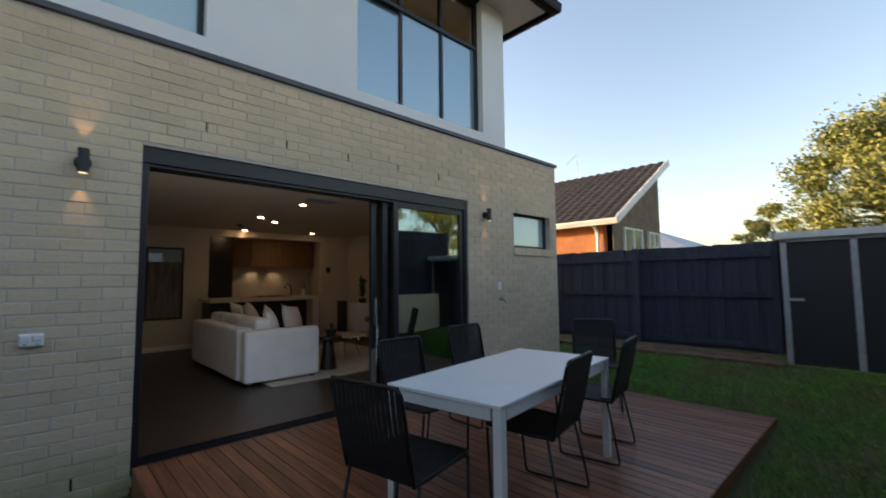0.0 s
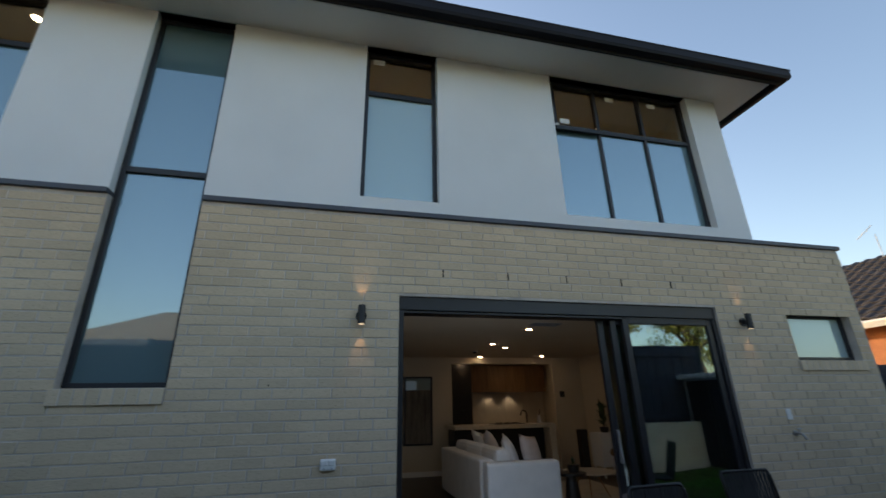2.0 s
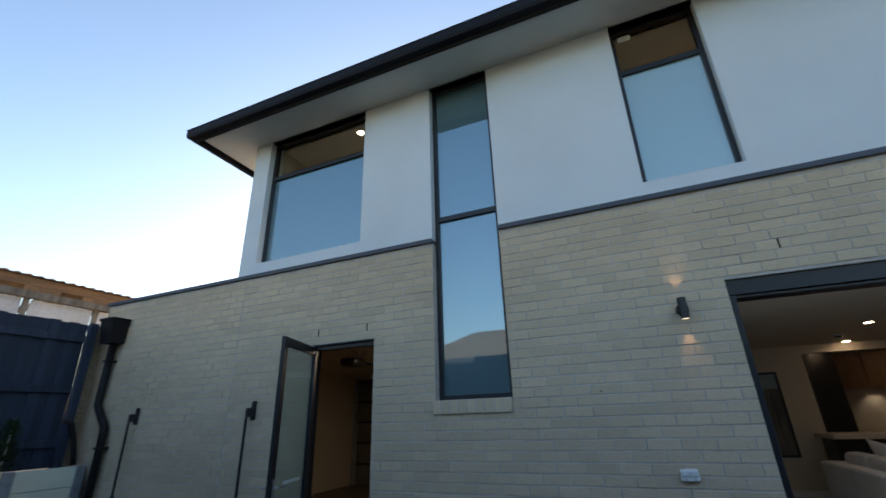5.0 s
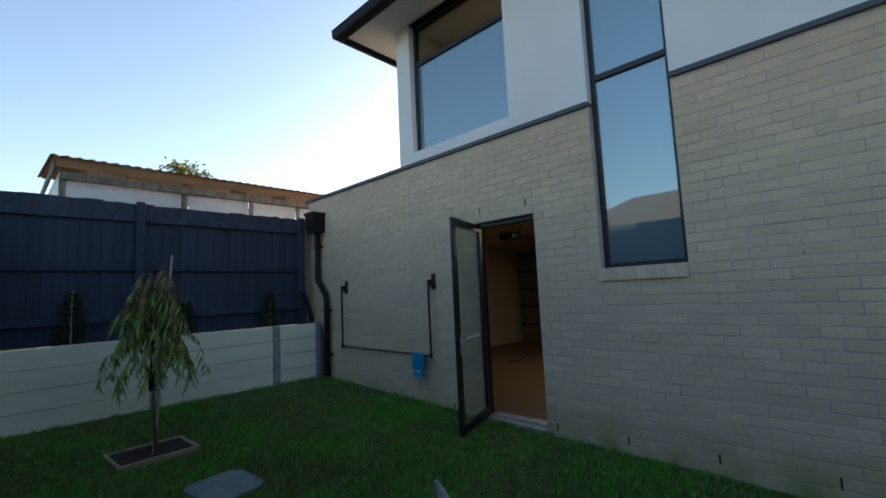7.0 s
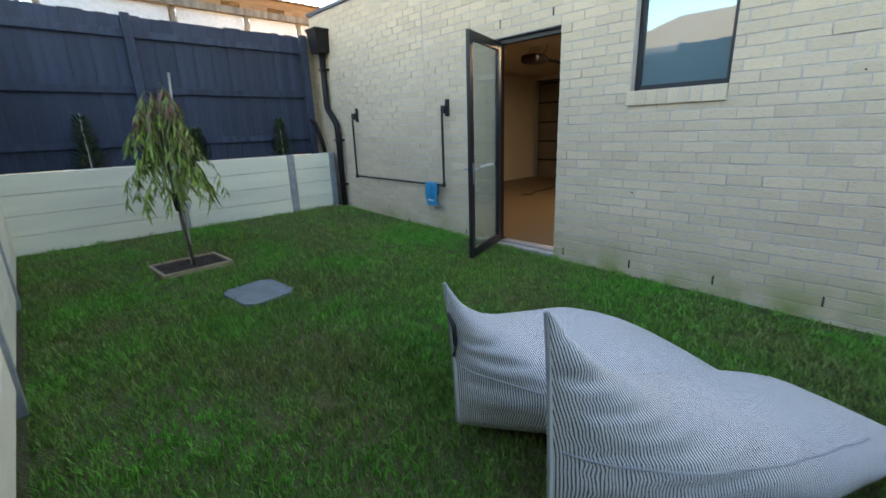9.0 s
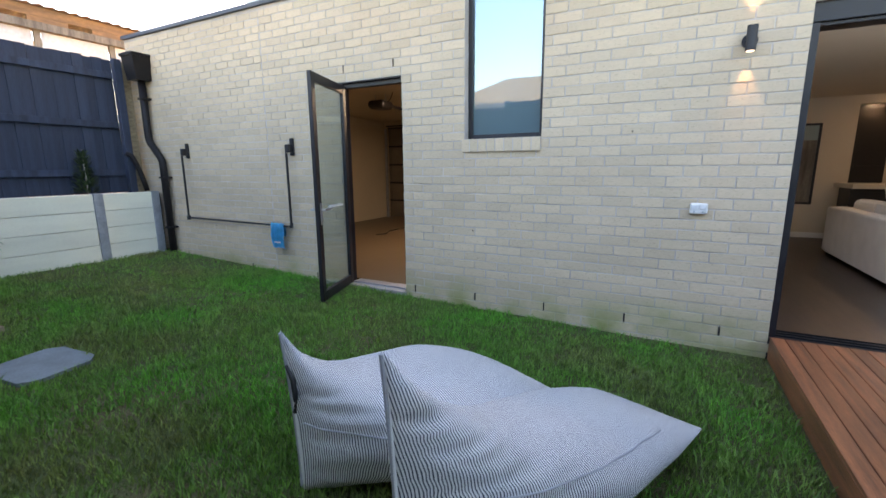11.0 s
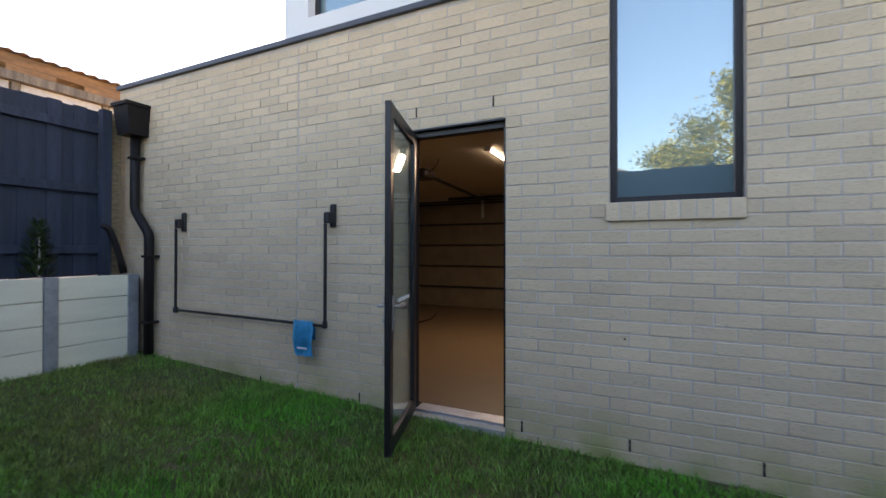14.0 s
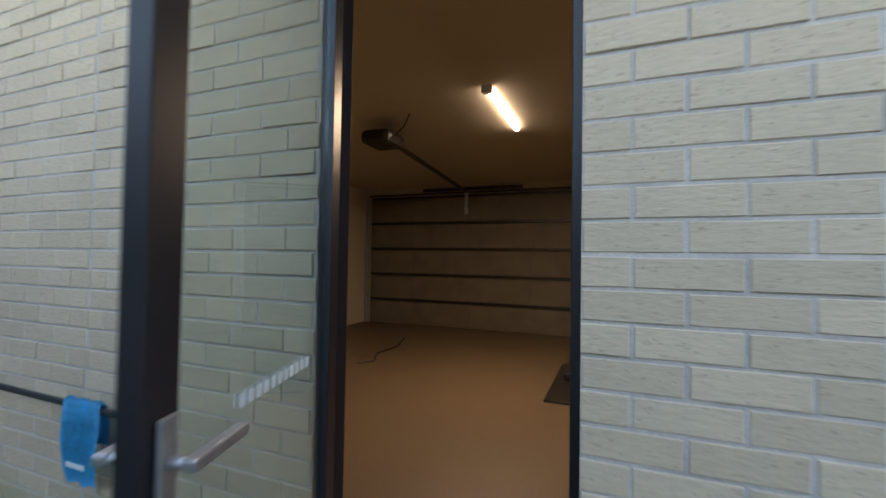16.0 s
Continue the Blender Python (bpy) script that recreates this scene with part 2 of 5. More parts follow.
ORANGE_BRICK = mat("orange_brick", (0.40, 0.15, 0.055), 0.85, vary=0.15, scale=3, fine=30, bump=0.4, island=0.2)
BROWN_BRICK = mat("brown_brick", (0.22, 0.16, 0.11), 0.85, vary=0.15, scale=3, fine=30, bump=0.4, island=0.25)
TRIM = mat("white_trim_paint", (0.8, 0.79, 0.76), 0.55, vary=0.04, scale=2, fine=80, bump=0.1)
SHED_PANEL = mat("night_grey_shed_steel", (0.014, 0.016, 0.022), 0.5, vary=0.1, scale=2, fine=60, bump=0.05)
GREY_TIMBER = mat("grey_timber", (0.20, 0.18, 0.155), 0.9, vary=0.25, scale=4, fine=35, bump=0.5, stretch=(3, 3, 0.4))
GLASS_MIRROR = pane_glass("reflective_glass", (0.065, 0.135, 0.155), 0.25, False)
GLASS_CLEAR = pane_glass("clear_glass", (0.87, 0.90, 0.88), 0.045, True)
GLASS_SLIDER = pane_glass("slider_glass", (0.55, 0.62, 0.60), 0.20, True)
GLASS_FROST = pane_glass("frosted_glass", (0.30, 0.40, 0.40), 0.13, False)
LAMP_WARM = emitter("warm_lamp", (1.0, 0.74, 0.45), 14)
LAMP_WALL = emitter("wall_lamp_lens", (1.0, 0.78, 0.5), 0.35)
LAMP_TUBE = emitter("batten_tube", (1.0, 0.88, 0.70), 3)
# near-black colour that stands in for the shade inside gaps and holes
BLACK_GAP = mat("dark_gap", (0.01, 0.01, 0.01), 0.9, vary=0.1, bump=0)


# ---- builders ----
def mesh_from(bm, name):
    me = bpy.data.meshes.new(name)
    bmesh.ops.recalc_face_normals(bm, faces=bm.faces)
    bm.to_mesh(me)
    bm.free()
    return me


def part(name, bm, material, parent=None, label="", smooth=False):
    """Links a bmesh (or mesh) as one object, under a thing or a part."""
    me = mesh_from(bm, name) if isinstance(bm, bmesh.types.BMesh) else bm
    if material and not me.materials:
        me.materials.append(material)
    if smooth:
        for f in me.polygons:
            f.use_smooth = True
    ob = new(name, me)
    if parent:
        ob.parent = parent
        ob.matrix_parent_inverse = Matrix.Identity(4)
    return tagged(ob, label)


def thing(name, label, category, group="", kind=""):
    return tagged(new(name), label, category, group, kind)


def box(x0, x1, y0, y1, z0, z1, bevel=0.0, bm=None):
    bm = bm or bmesh.new()
    vs = [bm.verts.new((x, y, z)) for x in (x0, x1) for y in (y0, y1) for z in (z0, z1)]
    quads = [(0, 1, 3, 2), (4, 6, 7, 5), (0, 4, 5, 1), (2, 3, 7, 6), (0, 2, 6, 4), (1, 5, 7, 3)]
    fs = [bm.faces.new([vs[i] for i in q]) for q in quads]
    if bevel:
        edges = list({e for f in fs for e in f.edges})
        bmesh.ops.bevel(bm, geom=edges, offset=bevel, segments=2, affect="EDGES", profile=0.5)
    return bm


def tube(points, radius, sides=8, bm=None, closed=False, taper=1.0):
    """A round bar along points."""
    bm = bm or bmesh.new()
    pts = [Vector(p) for p in points]
    rings = []
    up = Vector((0, 0, 1))
    for i, p in enumerate(pts):
        a = pts[(i - 1) % len(pts)] if (i or closed) else p
        b = pts[(i + 1) % len(pts)] if (i < len(pts) - 1 or closed) else p
        d = (b - a).normalized()
        ref = up if abs(d.dot(up)) < 0.95 else Vector((1, 0, 0))
        u = d.cross(ref).normalized()
        v = d.cross(u).normalized()
        r = radius * (1 + (taper - 1) * i / max(1, len(pts) - 1))
        rings.append([bm.verts.new(p + r * (math.cos(k * math.tau / sides) * u + math.sin(k * math.tau / sides) * v)) for k in range(sides)])
    pairs = list(zip(rings, rings[1:])) + ([(rings[-1], rings[0])] if closed else [])
    for r0, r1 in pairs:
        for k in range(sides):
            bm.faces.new((r0[k], r0[(k + 1) % sides], r1[(k + 1) % sides], r1[k]))
    if not closed:
        bm.faces.new(rings[0][::-1])
        bm.faces.new(rings[-1])
    return bm


def rounded(points, radius, steps=5):
    """A path through points with rounded corners."""
    pts = [Vector(p) for p in points]
    out = [pts[0]]
    for a, b, c in zip(pts, pts[1:], pts[2:]):
        ra = min(radius, (a - b).length * 0.45, (c - b).length * 0.45)
        p, q = b + (a - b).normalized() * ra, b + (c - b).normalized() * ra
        for k in range(steps + 1):
            s = k / steps
            out.append((1 - s) ** 2 * p + 2 * s * (1 - s) * b + s * s * q)
    return out + [pts[-1]]


def cyl(x, y, z0, z1, r, sides=20, bm=None, r2=None):
    return tube([(x, y, z0), (x, y, z1)], r, sides, bm, taper=(r2 / r if r2 else 1.0))


def holed_wall(x0, x1, z0, z1, holes):
    """Rectangles (x0, x1, z0, z1) that cover a wall but for its holes."""
    xs = sorted({x0, x1, *(min(max(v, x0), x1) for h in holes for v in h[:2])})
    zs = sorted({z0, z1, *(min(max(v, z0), z1) for h in holes for v in h[2:])})
    for xa, xb in zip(xs, xs[1:]):
        run = None
        for za, zb in zip(zs, zs[1:]):
            cx, cz = (xa + xb) / 2, (za + zb) / 2
            solid = not any(h[0] < cx < h[1] and h[2] < cz < h[3] for h in holes)
            if solid:
                run = (run[0] if run else za, zb)
            elif run:
                yield xa, xb, *run
                run = None
        if run:
            yield xa, xb, *run


def from_arrays(name, verts, faces):
    me = bpy.data.meshes.new(name)
    me.from_pydata(verts, [], faces)
    me.update()
    return me


# ---- ground ----
XS, GZ = (-8.0, -7.0, -5.0, -2.7, 0.5, 5.3, 8.3, 9.0), (0.20, 0.165, 0.07, -0.01, -0.09, 0.03, 0.24, 0.25)
WALL_Y, DECK_Z, TOP_Z = 3.9, 0.10, 3.34


def ground_z(x, y=0.0):
    return float(np.interp(x, XS, GZ))


def build_ground():
    gx = [-900, -120, -40, -16, -8.6, -8.0] + [-7.6 + 0.25 * k for k in range(57)] + [6.66, 7.2, 7.8, 8.3, 9.0, 14, 40, 120, 900]
    gy = [-900, -120, -30, -8, -1.2] + [-0.8 + 0.25 * k for k in range(20)] + [4.0, 4.1, 6, 12, 14, 30, 120, 900]
    verts, faces = [], []
    for y in gy:
        for x in gx:
            inside = y > 4.05 and y < 13.9 and -7.5 < x < 6.3
            bumps = 0.012 * noise.noise((x * 1.3, y * 1.3, 0)) if abs(x) < 9 and -1 < y < 5 else 0
            verts.append((x, y, -0.4 if inside else ground_z(x) + bumps))
    n = len(gx)
    for j in range(len(gy) - 1):
        for i in range(n - 1):
            faces.append((j * n + i, j * n + i + 1, (j + 1) * n + i + 1, (j + 1) * n + i))
    ob = part("ground", from_arrays("ground", verts, faces), LAWN, smooth=True)
    tagged(ob, "soft green lawn with thin brownish patches and bare soil", "lawn", kind="structure")


build_ground()

# ---- the house: openings as (x0, x1, z0, z1) ----
SLIDER = (0.635, 4.265, 0.06, 2.51)
DOOR = (-3.525, -2.695, 0.03, 2.36)
TALL = (-1.975, -1.21, 1.69, 5.5)
W_LEFT = (-4.605, -2.935, 3.545, 5.5)
W_MID = (0.215, 1.045, 3.53, 5.5)
W_BIG = (2.53, 4.605, 3.525, 5.5)
W_SMALL = (5.27, 6.25, 1.925, 2.48)
LEFT_X, RIGHT_X, UP_L, UP_R, SOFFIT_Z = -7.62, 6.44, -4.89, 5.09, 5.50
LOWER_HOLES = [SLIDER, DOOR, (TALL[0], TALL[1], TALL[2], TOP_Z), W_SMALL]


def build_facade():
    wall = tagged(new("wall_rear_lower"), "cream painted brick wall with recessed joints", "wall", kind="structure")
    bm = bmesh.new()
    for xa, xb, za, zb in holed_wall(LEFT_X, RIGHT_X, -0.45, TOP_Z, LOWER_HOLES):
        box(xa, xb, WALL_Y + 0.0045, WALL_Y + (0.132 if xb <= TALL[0] else 0.26), za, zb, bm=bm)
    part("mortar_backing", bm, MORTAR, wall, "grey mortar between the bricks")
    up = tagged(new("wall_rear_upper"), "smooth white rendered upper storey wall", "wall", kind="structure")
    bm = bmesh.new()
    for xa, xb, za, zb in holed_wall(UP_L, UP_R, TOP_Z + 0.05, SOFFIT_Z + 0.1, [TALL, W_LEFT, W_MID, W_BIG]):
        box(xa, xb, WALL_Y - 0.004, WALL_Y + 0.24, za, zb, bm=bm)
    part("render_skin", bm, RENDER, up)
    bm = bmesh.new()
    for xa, xb in ((LEFT_X - 0.03, TALL[0] - 0.002), (TALL[1] + 0.002, RIGHT_X + 0.03)):
        box(xa, xb, WALL_Y - 0.03, WALL_Y + 0.27, TOP_Z, TOP_Z + 0.05, 0.004, bm=bm)
    part("flashing", bm, FLASHING, up, "blue-grey metal flashing strip")
    sides = tagged(new("wall_sides"), "painted side and end walls closing the house", "wall", kind="structure")
    bm = bmesh.new()
    for x in (LEFT_X, RIGHT_X - 0.25):
        box(x, x + 0.25, WALL_Y + 0.262, 13.7, -0.45, TOP_Z, bm=bm)
    box(LEFT_X + 0.252, RIGHT_X - 0.252, 13.45, 13.7, -0.45, TOP_Z, bm=bm)
    part("lower_side_wall", bm, BRICK, sides)
    bm = bmesh.new()
    for x in (UP_L, UP_R - 0.22):
        box(x, x + 0.22, WALL_Y + 0.242, 13.0, TOP_Z + 0.002, SOFFIT_Z + 0.1, bm=bm)
    box(UP_L + 0.222, UP_R - 0.222, 12.8, 13.0, TOP_Z + 0.002, SOFFIT_Z + 0.1, bm=bm)
    part("upper_side_wall", bm, RENDER, sides)
    bm = bmesh.new()
    box(LEFT_X + 0.252, UP_L - 0.002, WALL_Y + 0.28, 13.4, 3.16, 3.24, bm=bm)
    box(UP_R + 0.002, RIGHT_X - 0.252, WALL_Y + 0.28, 13.4, 3.16, 3.24, bm=bm)
    part("flat_roof", bm, FLASHING, sides)
    return wall, up


WALL_LOW, WALL_UP = build_facade()


def build_eave():
    roof = thing("eave_roof", "hipped roof edge with dark gutter and painted soffit", "roof", kind="structure")
    x0, x1, y0 = UP_L - 0.62, UP_R + 0.50, 3.37
    part("soffit", box(x0 + 0.05, x1 - 0.05, y0 + 0.05, 13.5, SOFFIT_Z, SOFFIT_Z + 0.02), SOFFIT, roof, "pale painted eave lining")
    bm = bmesh.new()
    prof = [(0.0, -0.05), (-0.012, -0.05), (-0.03, -0.02), (-0.11, -0.015), (-0.125, 0.02), (-0.125, 0.10), (-0.135, 0.12), (-0.12, 0.13), (-0.1, 0.11), (0.0, 0.11)]
    for a, b, axis in (((x0, y0), (x1, y0), "y"), ((x0, y0), (x0, 13.5), "x-"), ((x1, y0), (x1, 13.5), "x+")):
        ring = []
        for px, py in (a, b):
            row = []
            for d, h in prof:
                if axis == "y":
                    ex = -d if px == x1 else d
                    row.append(bm.verts.new((px + ex, py + d, SOFFIT_Z + h)))
                else:
                    s = d if axis == "x-" else -d
                    ey = d if py == y0 else 0
                    row.append(bm.verts.new((px + s, py + ey, SOFFIT_Z + h)))
            ring.append(row)
        for i in range(len(prof)):
            j = (i + 1) % len(prof)
            bm.faces.new((ring[0][i], ring[0][j], ring[1][j], ring[1][i]))
    part("gutter", bm, GUTTER, roof, "dark steel gutter and fascia")
    bm = bmesh.new()
    z0, rise = SOFFIT_Z + 0.10, 1.9
    v = [bm.verts.new(p) for p in ((x0, y0, z0), (x1, y0, z0), (x1, 13.5, z0), (x0, 13.5, z0), (x0 + 4.4, 8.4, z0 + rise), (x1 - 4.4, 8.4, z0 + rise))]
    for q in ((0, 1, 5, 4), (2, 3, 4, 5), (1, 2, 5), (3, 0, 4), (0, 3, 2, 1)):
        bm.faces.new([v[i] for i in q])
    part("roof_slope", bm, TILE_ROOF, roof)
    part("downpipe_elbow", box(x0 + 0.45, x0 + 0.55, 5.2, 5.3, SOFFIT_Z - 0.1, SOFFIT_Z - 0.002, 0.01), GUTTER, roof)


build_eave()


def window(name, hole, label, y=0.09, bars_x=(), bars_z=(), top=GLASS_CLEAR, low=GLASS_MIRROR, fw=0.045, sill=None):
    """A fixed frame with bars and one pane for each light."""
    x0, x1, z0, z1 = hole
    w = thing(name, label, "window", kind="structure")
    y0, y1 = WALL_Y + y, WALL_Y + y + 0.07
    for n, (a, b, c, d) in (("jamb", (x0, x0 + fw, z0, z1)), ("jamb", (x1 - fw, x1, z0, z1)), ("head", (x0 + fw, x1 - fw, z1 - fw, z1)), ("bottom_rail", (x0 + fw, x1 - fw, z0, z0 + fw))):
        part(n, box(a, b, y0, y1, c, d, 0.003), FRAME, w)
    xs = [x0 + fw, *bars_x, x1 - fw]
    zs = [z0 + fw, *bars_z, z1 - fw]
    for bx in bars_x:
        part("mullion", box(bx - 0.02, bx + 0.02, y0 + 0.004, y1 - 0.002, z0 + fw, z1 - fw, 0.003), FRAME, w)
    for bz in bars_z:
        part("transom", box(x0 + fw, x1 - fw, y0 + 0.001, y1 - 0.004, bz - 0.03, bz + 0.03, 0.003), FRAME, w)
    for xa, xb in zip(xs, xs[1:]):
        for k, (za, zb) in enumerate(zip(zs, zs[1:])):
            m = top if (k == len(zs) - 2 and len(zs) > 2) else low
            pane = part("pane", box(xa, xb, y0 + 0.03, y0 + 0.036, za, zb), m, w)
            pane.visible_shadow = False
    return w


window("window_1", W_LEFT, "wide dark-framed upper window reflecting the sky", bars_z=(4.90,))
window("window_2", TALL, "tall narrow dark-framed window reflecting sky and rooftops", bars_z=(3.65,), top=GLASS_MIRROR)
window("window_3", W_MID, "narrow upper window with frosted lower pane", bars_z=(4.91,), low=GLASS_FROST)
window("window_4", W_BIG, "three-light upper window reflecting pale sky", bars_x=(3.215, 3.90), bars_z=(4.80,))
window("window_5", W_SMALL, "small frosted window in the brick wall", low=GLASS_FROST)


# ---- sliding door ----
def glazed_leaf(name, x0, x1, y, z0, z1, parent, stile=0.07, glass=GLASS_SLIDER):
    leaf = part(name, box(x0, x0 + stile, y, y + 0.045, z0, z1, 0.004), FRAME, parent)
    part("stile", box(x1 - stile, x1, y, y + 0.045, z0, z1, 0.004), FRAME, leaf)
    part("top_rail", box(x0 + stile, x1 - stile, y + 0.002, y + 0.043, z1 - 0.07, z1, 0.004), FRAME, leaf)
    part("bottom_rail", box(x0 + stile, x1 - stile, y + 0.002, y + 0.043, z0, z0 + 0.09, 0.004), FRAME, leaf)
    pane = part("pane", box(x0 + stile, x1 - stile, y + 0.02, y + 0.026, z0 + 0.09, z1 - 0.07), glass, leaf)
    pane.visible_shadow = False
    return leaf


def build_slider():
    x0, x1, z0, z1 = SLIDER
    d = thing("door_1", "wide black aluminium sliding door standing open", "sliding door", kind="structure")
    part("head", box(x0, x1, 3.93, 4.12, z1 - 0.13, z1, 0.005), FRAME, d, "deep dark head")
    part("head_channel", box(x0 + 0.05, x1 - 0.05, 3.95, 4.11, z1 - 0.155, z1 - 0.132, 0.003), FRAME, d)
    part("jamb", box(x0, x0 + 0.05, 3.93, 4.12, z0, z1 - 0.132, 0.004), FRAME, d)
    part("jamb", box(x1 - 0.05, x1, 3.93, 4.12, z0, z1 - 0.132, 0.004), FRAME, d)
    sill = part("sill_track", box(x0, x1, 3.90, 4.14, -0.2, z0 + 0.03, 0.004), FRAME, d)
    for y in (3.965, 4.025, 4.085):
        part("rail", box(x0 + 0.05, x1 - 0.05, y - 0.005, y + 0.005, z0 + 0.03, z0 + 0.045), BLACK_STEEL, sill)
    for k, y in enumerate((3.95, 4.01, 4.07)):
        leaf = glazed_leaf("sliding_leaf", 3.06 - 0.115 * k, 4.215 - 0.07 * k, y, z0 + 0.045, z1 - 0.135, d)
        if k == 2:
            part("pull_handle", box(2.86, 2.885, 4.03, 4.068, 0.95, 1.25, 0.006), CHROME, leaf, "chrome pull handle")


build_slider()


# ---- garage side door ----
def build_side_door():
    x0, x1, z0, z1 = DOOR
    d = thing("door_2", "black framed glass door standing open outward", "door", kind="structure")
    f = part("door_frame", box(x0, x0 + 0.035, 3.95, 4.03, z0, z1, 0.004), FRAME, d)
    part("jamb", box(x1 - 0.03, x1, 3.95, 4.03, z0, z1, 0.004), FRAME, f)
    part("head", box(x0 + 0.035, x1 - 0.03, 3.95, 4.03, z1 - 0.06, z1, 0.004), FRAME, f)
    part("lintel_angle", box(x0, x1, 3.905, 3.948, z1 - 0.012, z1 - 0.001), FRAME, f)
    part("threshold", box(x0 - 0.0, x1, 3.87, 4.16, -0.12, z0 + 0.01, 0.006), THRESHOLD, d, "grey concrete threshold")
    part("sill_strip", box(x0 + 0.035, x1 - 0.03, 3.96, 4.10, z0 + 0.012, z0 + 0.028, 0.003), GALV, d, "grey metal sill strip")
    w, b, t = 0.845, 0.055, 2.325
    leaf = part("door_leaf", box(0, 0.08, -0.020, 0.020, b, t, 0.004), FRAME, d)
    leaf.matrix_basis = pose(-3.495, 3.945, 0, 0, 0, -72.4)
    for n, m in (("stile", box(w - 0.078, w, -0.020, 0.020, b, t, 0.004)), ("top_rail", box(0.08, w - 0.078, -0.018, 0.018, t - 0.09, t, 0.004)), ("bottom_rail", box(0.08, w - 0.078, -0.02, 0.02, b, b + 0.10, 0.004))):
        part(n, m, FRAME, leaf)
    part("pane", box(0.08, w - 0.078, -0.004, 0.004, b + 0.10, t - 0.09), GLASS_CLEAR, leaf).visible_shadow = False
    bm = bmesh.new()
    for k in range(11):
        box(0.212 + 0.0335 * k, 0.230 + 0.0335 * k, -0.0075, -0.0055, 1.004, 1.031, bm=bm)
        box(0.212 + 0.0335 * k, 0.230 + 0.0335 * k, 0.0055, 0.0075, 1.004, 1.031, bm=bm)
    part("safety_marking", bm, WHITE_PLASTIC, leaf, "row of small etched white bars")
    for s in (-1, 1):
        part("handle_plate", box(w - 0.062, w - 0.025, *sorted((0.0225 * s, 0.032 * s)), 0.855, 1.075, 0.003), CHROME, leaf, "brushed steel lock plate")
        part("rose_neck", tube([(w - 0.043, 0.03 * s, 1.008), (w - 0.043, 0.070 * s, 1.008)], 0.0105, 12), CHROME, leaf, smooth=True)
        part("lever", box(w - 0.180, w - 0.031, *sorted((0.058 * s, 0.082 * s)), 0.998, 1.019, 0.005), CHROME, leaf, "flat brushed steel lever handle")
        part("lock_barrel", tube([(w - 0.043, 0.03 * s, 0.915), (w - 0.043, 0.042 * s, 0.915)], 0.011, 12), CHROME, leaf)
    for z in (0.3, 1.2, 2.1):
        part("hinge", tube([(0.0, -0.03, z - 0.05), (0.0, -0.03, z + 0.05)], 0.009, 8), FRAME, leaf)


build_side_door()


# ---- things fixed to the wall ----
def wall_light(x, z):
    w = thing("wall_light", "charcoal up and down cylinder wall light, lit warm", "wall light", "wall lights")
    part("cylinder", cyl(x, 3.815, z - 0.085, z + 0.085, 0.033, 24), FRAME, w, smooth=False)
    part("bracket", box(x - 0.022, x + 0.022, 3.846, 3.9, z - 0.03, z + 0.03, 0.008), FRAME, w)
    part("back_plate", tube([(x, 3.885, z), (x, 3.8995, z)], 0.05, 20), FRAME, w)
    for s in (-1, 1):
        part("lamp_lens", cyl(x, 3.815, z + s * 0.0855 - 0.0015, z + s * 0.0855 + 0.0015, 0.026, 16), LAMP_WALL, w, "glowing warm lens")
        lamp("wall_spot", "SPOT", (x, 3.842, z + s * 0.095), 0.5, (1.0, 0.66, 0.34), (x, 3.96, z + s * 1.0), 0.012, 46)


wall_light(0.285, 2.30)
wall_light(4.60, 2.345)


def power_point(x, z):
    o = thing("power_outlet", "white weatherproof double power outlet on the brick", "power outlet")
    part("body", box(x - 0.062, x + 0.062, 3.855, 3.8995, z - 0.042, z + 0.042, 0.012), WHITE_PLASTIC, o)
    for s in (-1, 1):
        part("flap", box(x + 0.03 * s - 0.024, x + 0.03 * s + 0.024, 3.846, 3.8545, z - 0.004, z + 0.032, 0.004), WHITE_PLASTIC, o)
        part("switch", box(x + 0.03 * s - 0.006, x + 0.03 * s + 0.006, 3.848, 3.8545, z - 0.03, z - 0.018, 0.002), GALV, o)


power_point(0.075, 1.083)


def garden_tap():
    t = thing("garden_tap", "small brass garden tap on the brick wall", "tap")
    x, z = 4.91, 1.165
    part("flange", tube([(x, 3.885, z), (x, 3.8995, z)], 0.028, 16), CHROME, t)
    part("spout", tube(rounded([(x, 3.89, z), (x, 3.82, z), (x, 3.79, z - 0.06)], 0.03), 0.012, 10), CHROME, t, smooth=True)
    part("handle", box(x - 0.035, x + 0.035, 3.835, 3.85, z + 0.04, z + 0.052, 0.005), CHROME, t)
    part("stem", tube([(x, 3.842, z), (x, 3.842, z + 0.042)], 0.007, 8), CHROME, t)
    o = thing("wall_plate", "small white blank plate on the brick wall", "wall plate")
    part("plate", box(4.86, 4.93, 3.89, 3.8995, 1.30, 1.41, 0.004), WHITE_PLASTIC, o)


garden_tap()


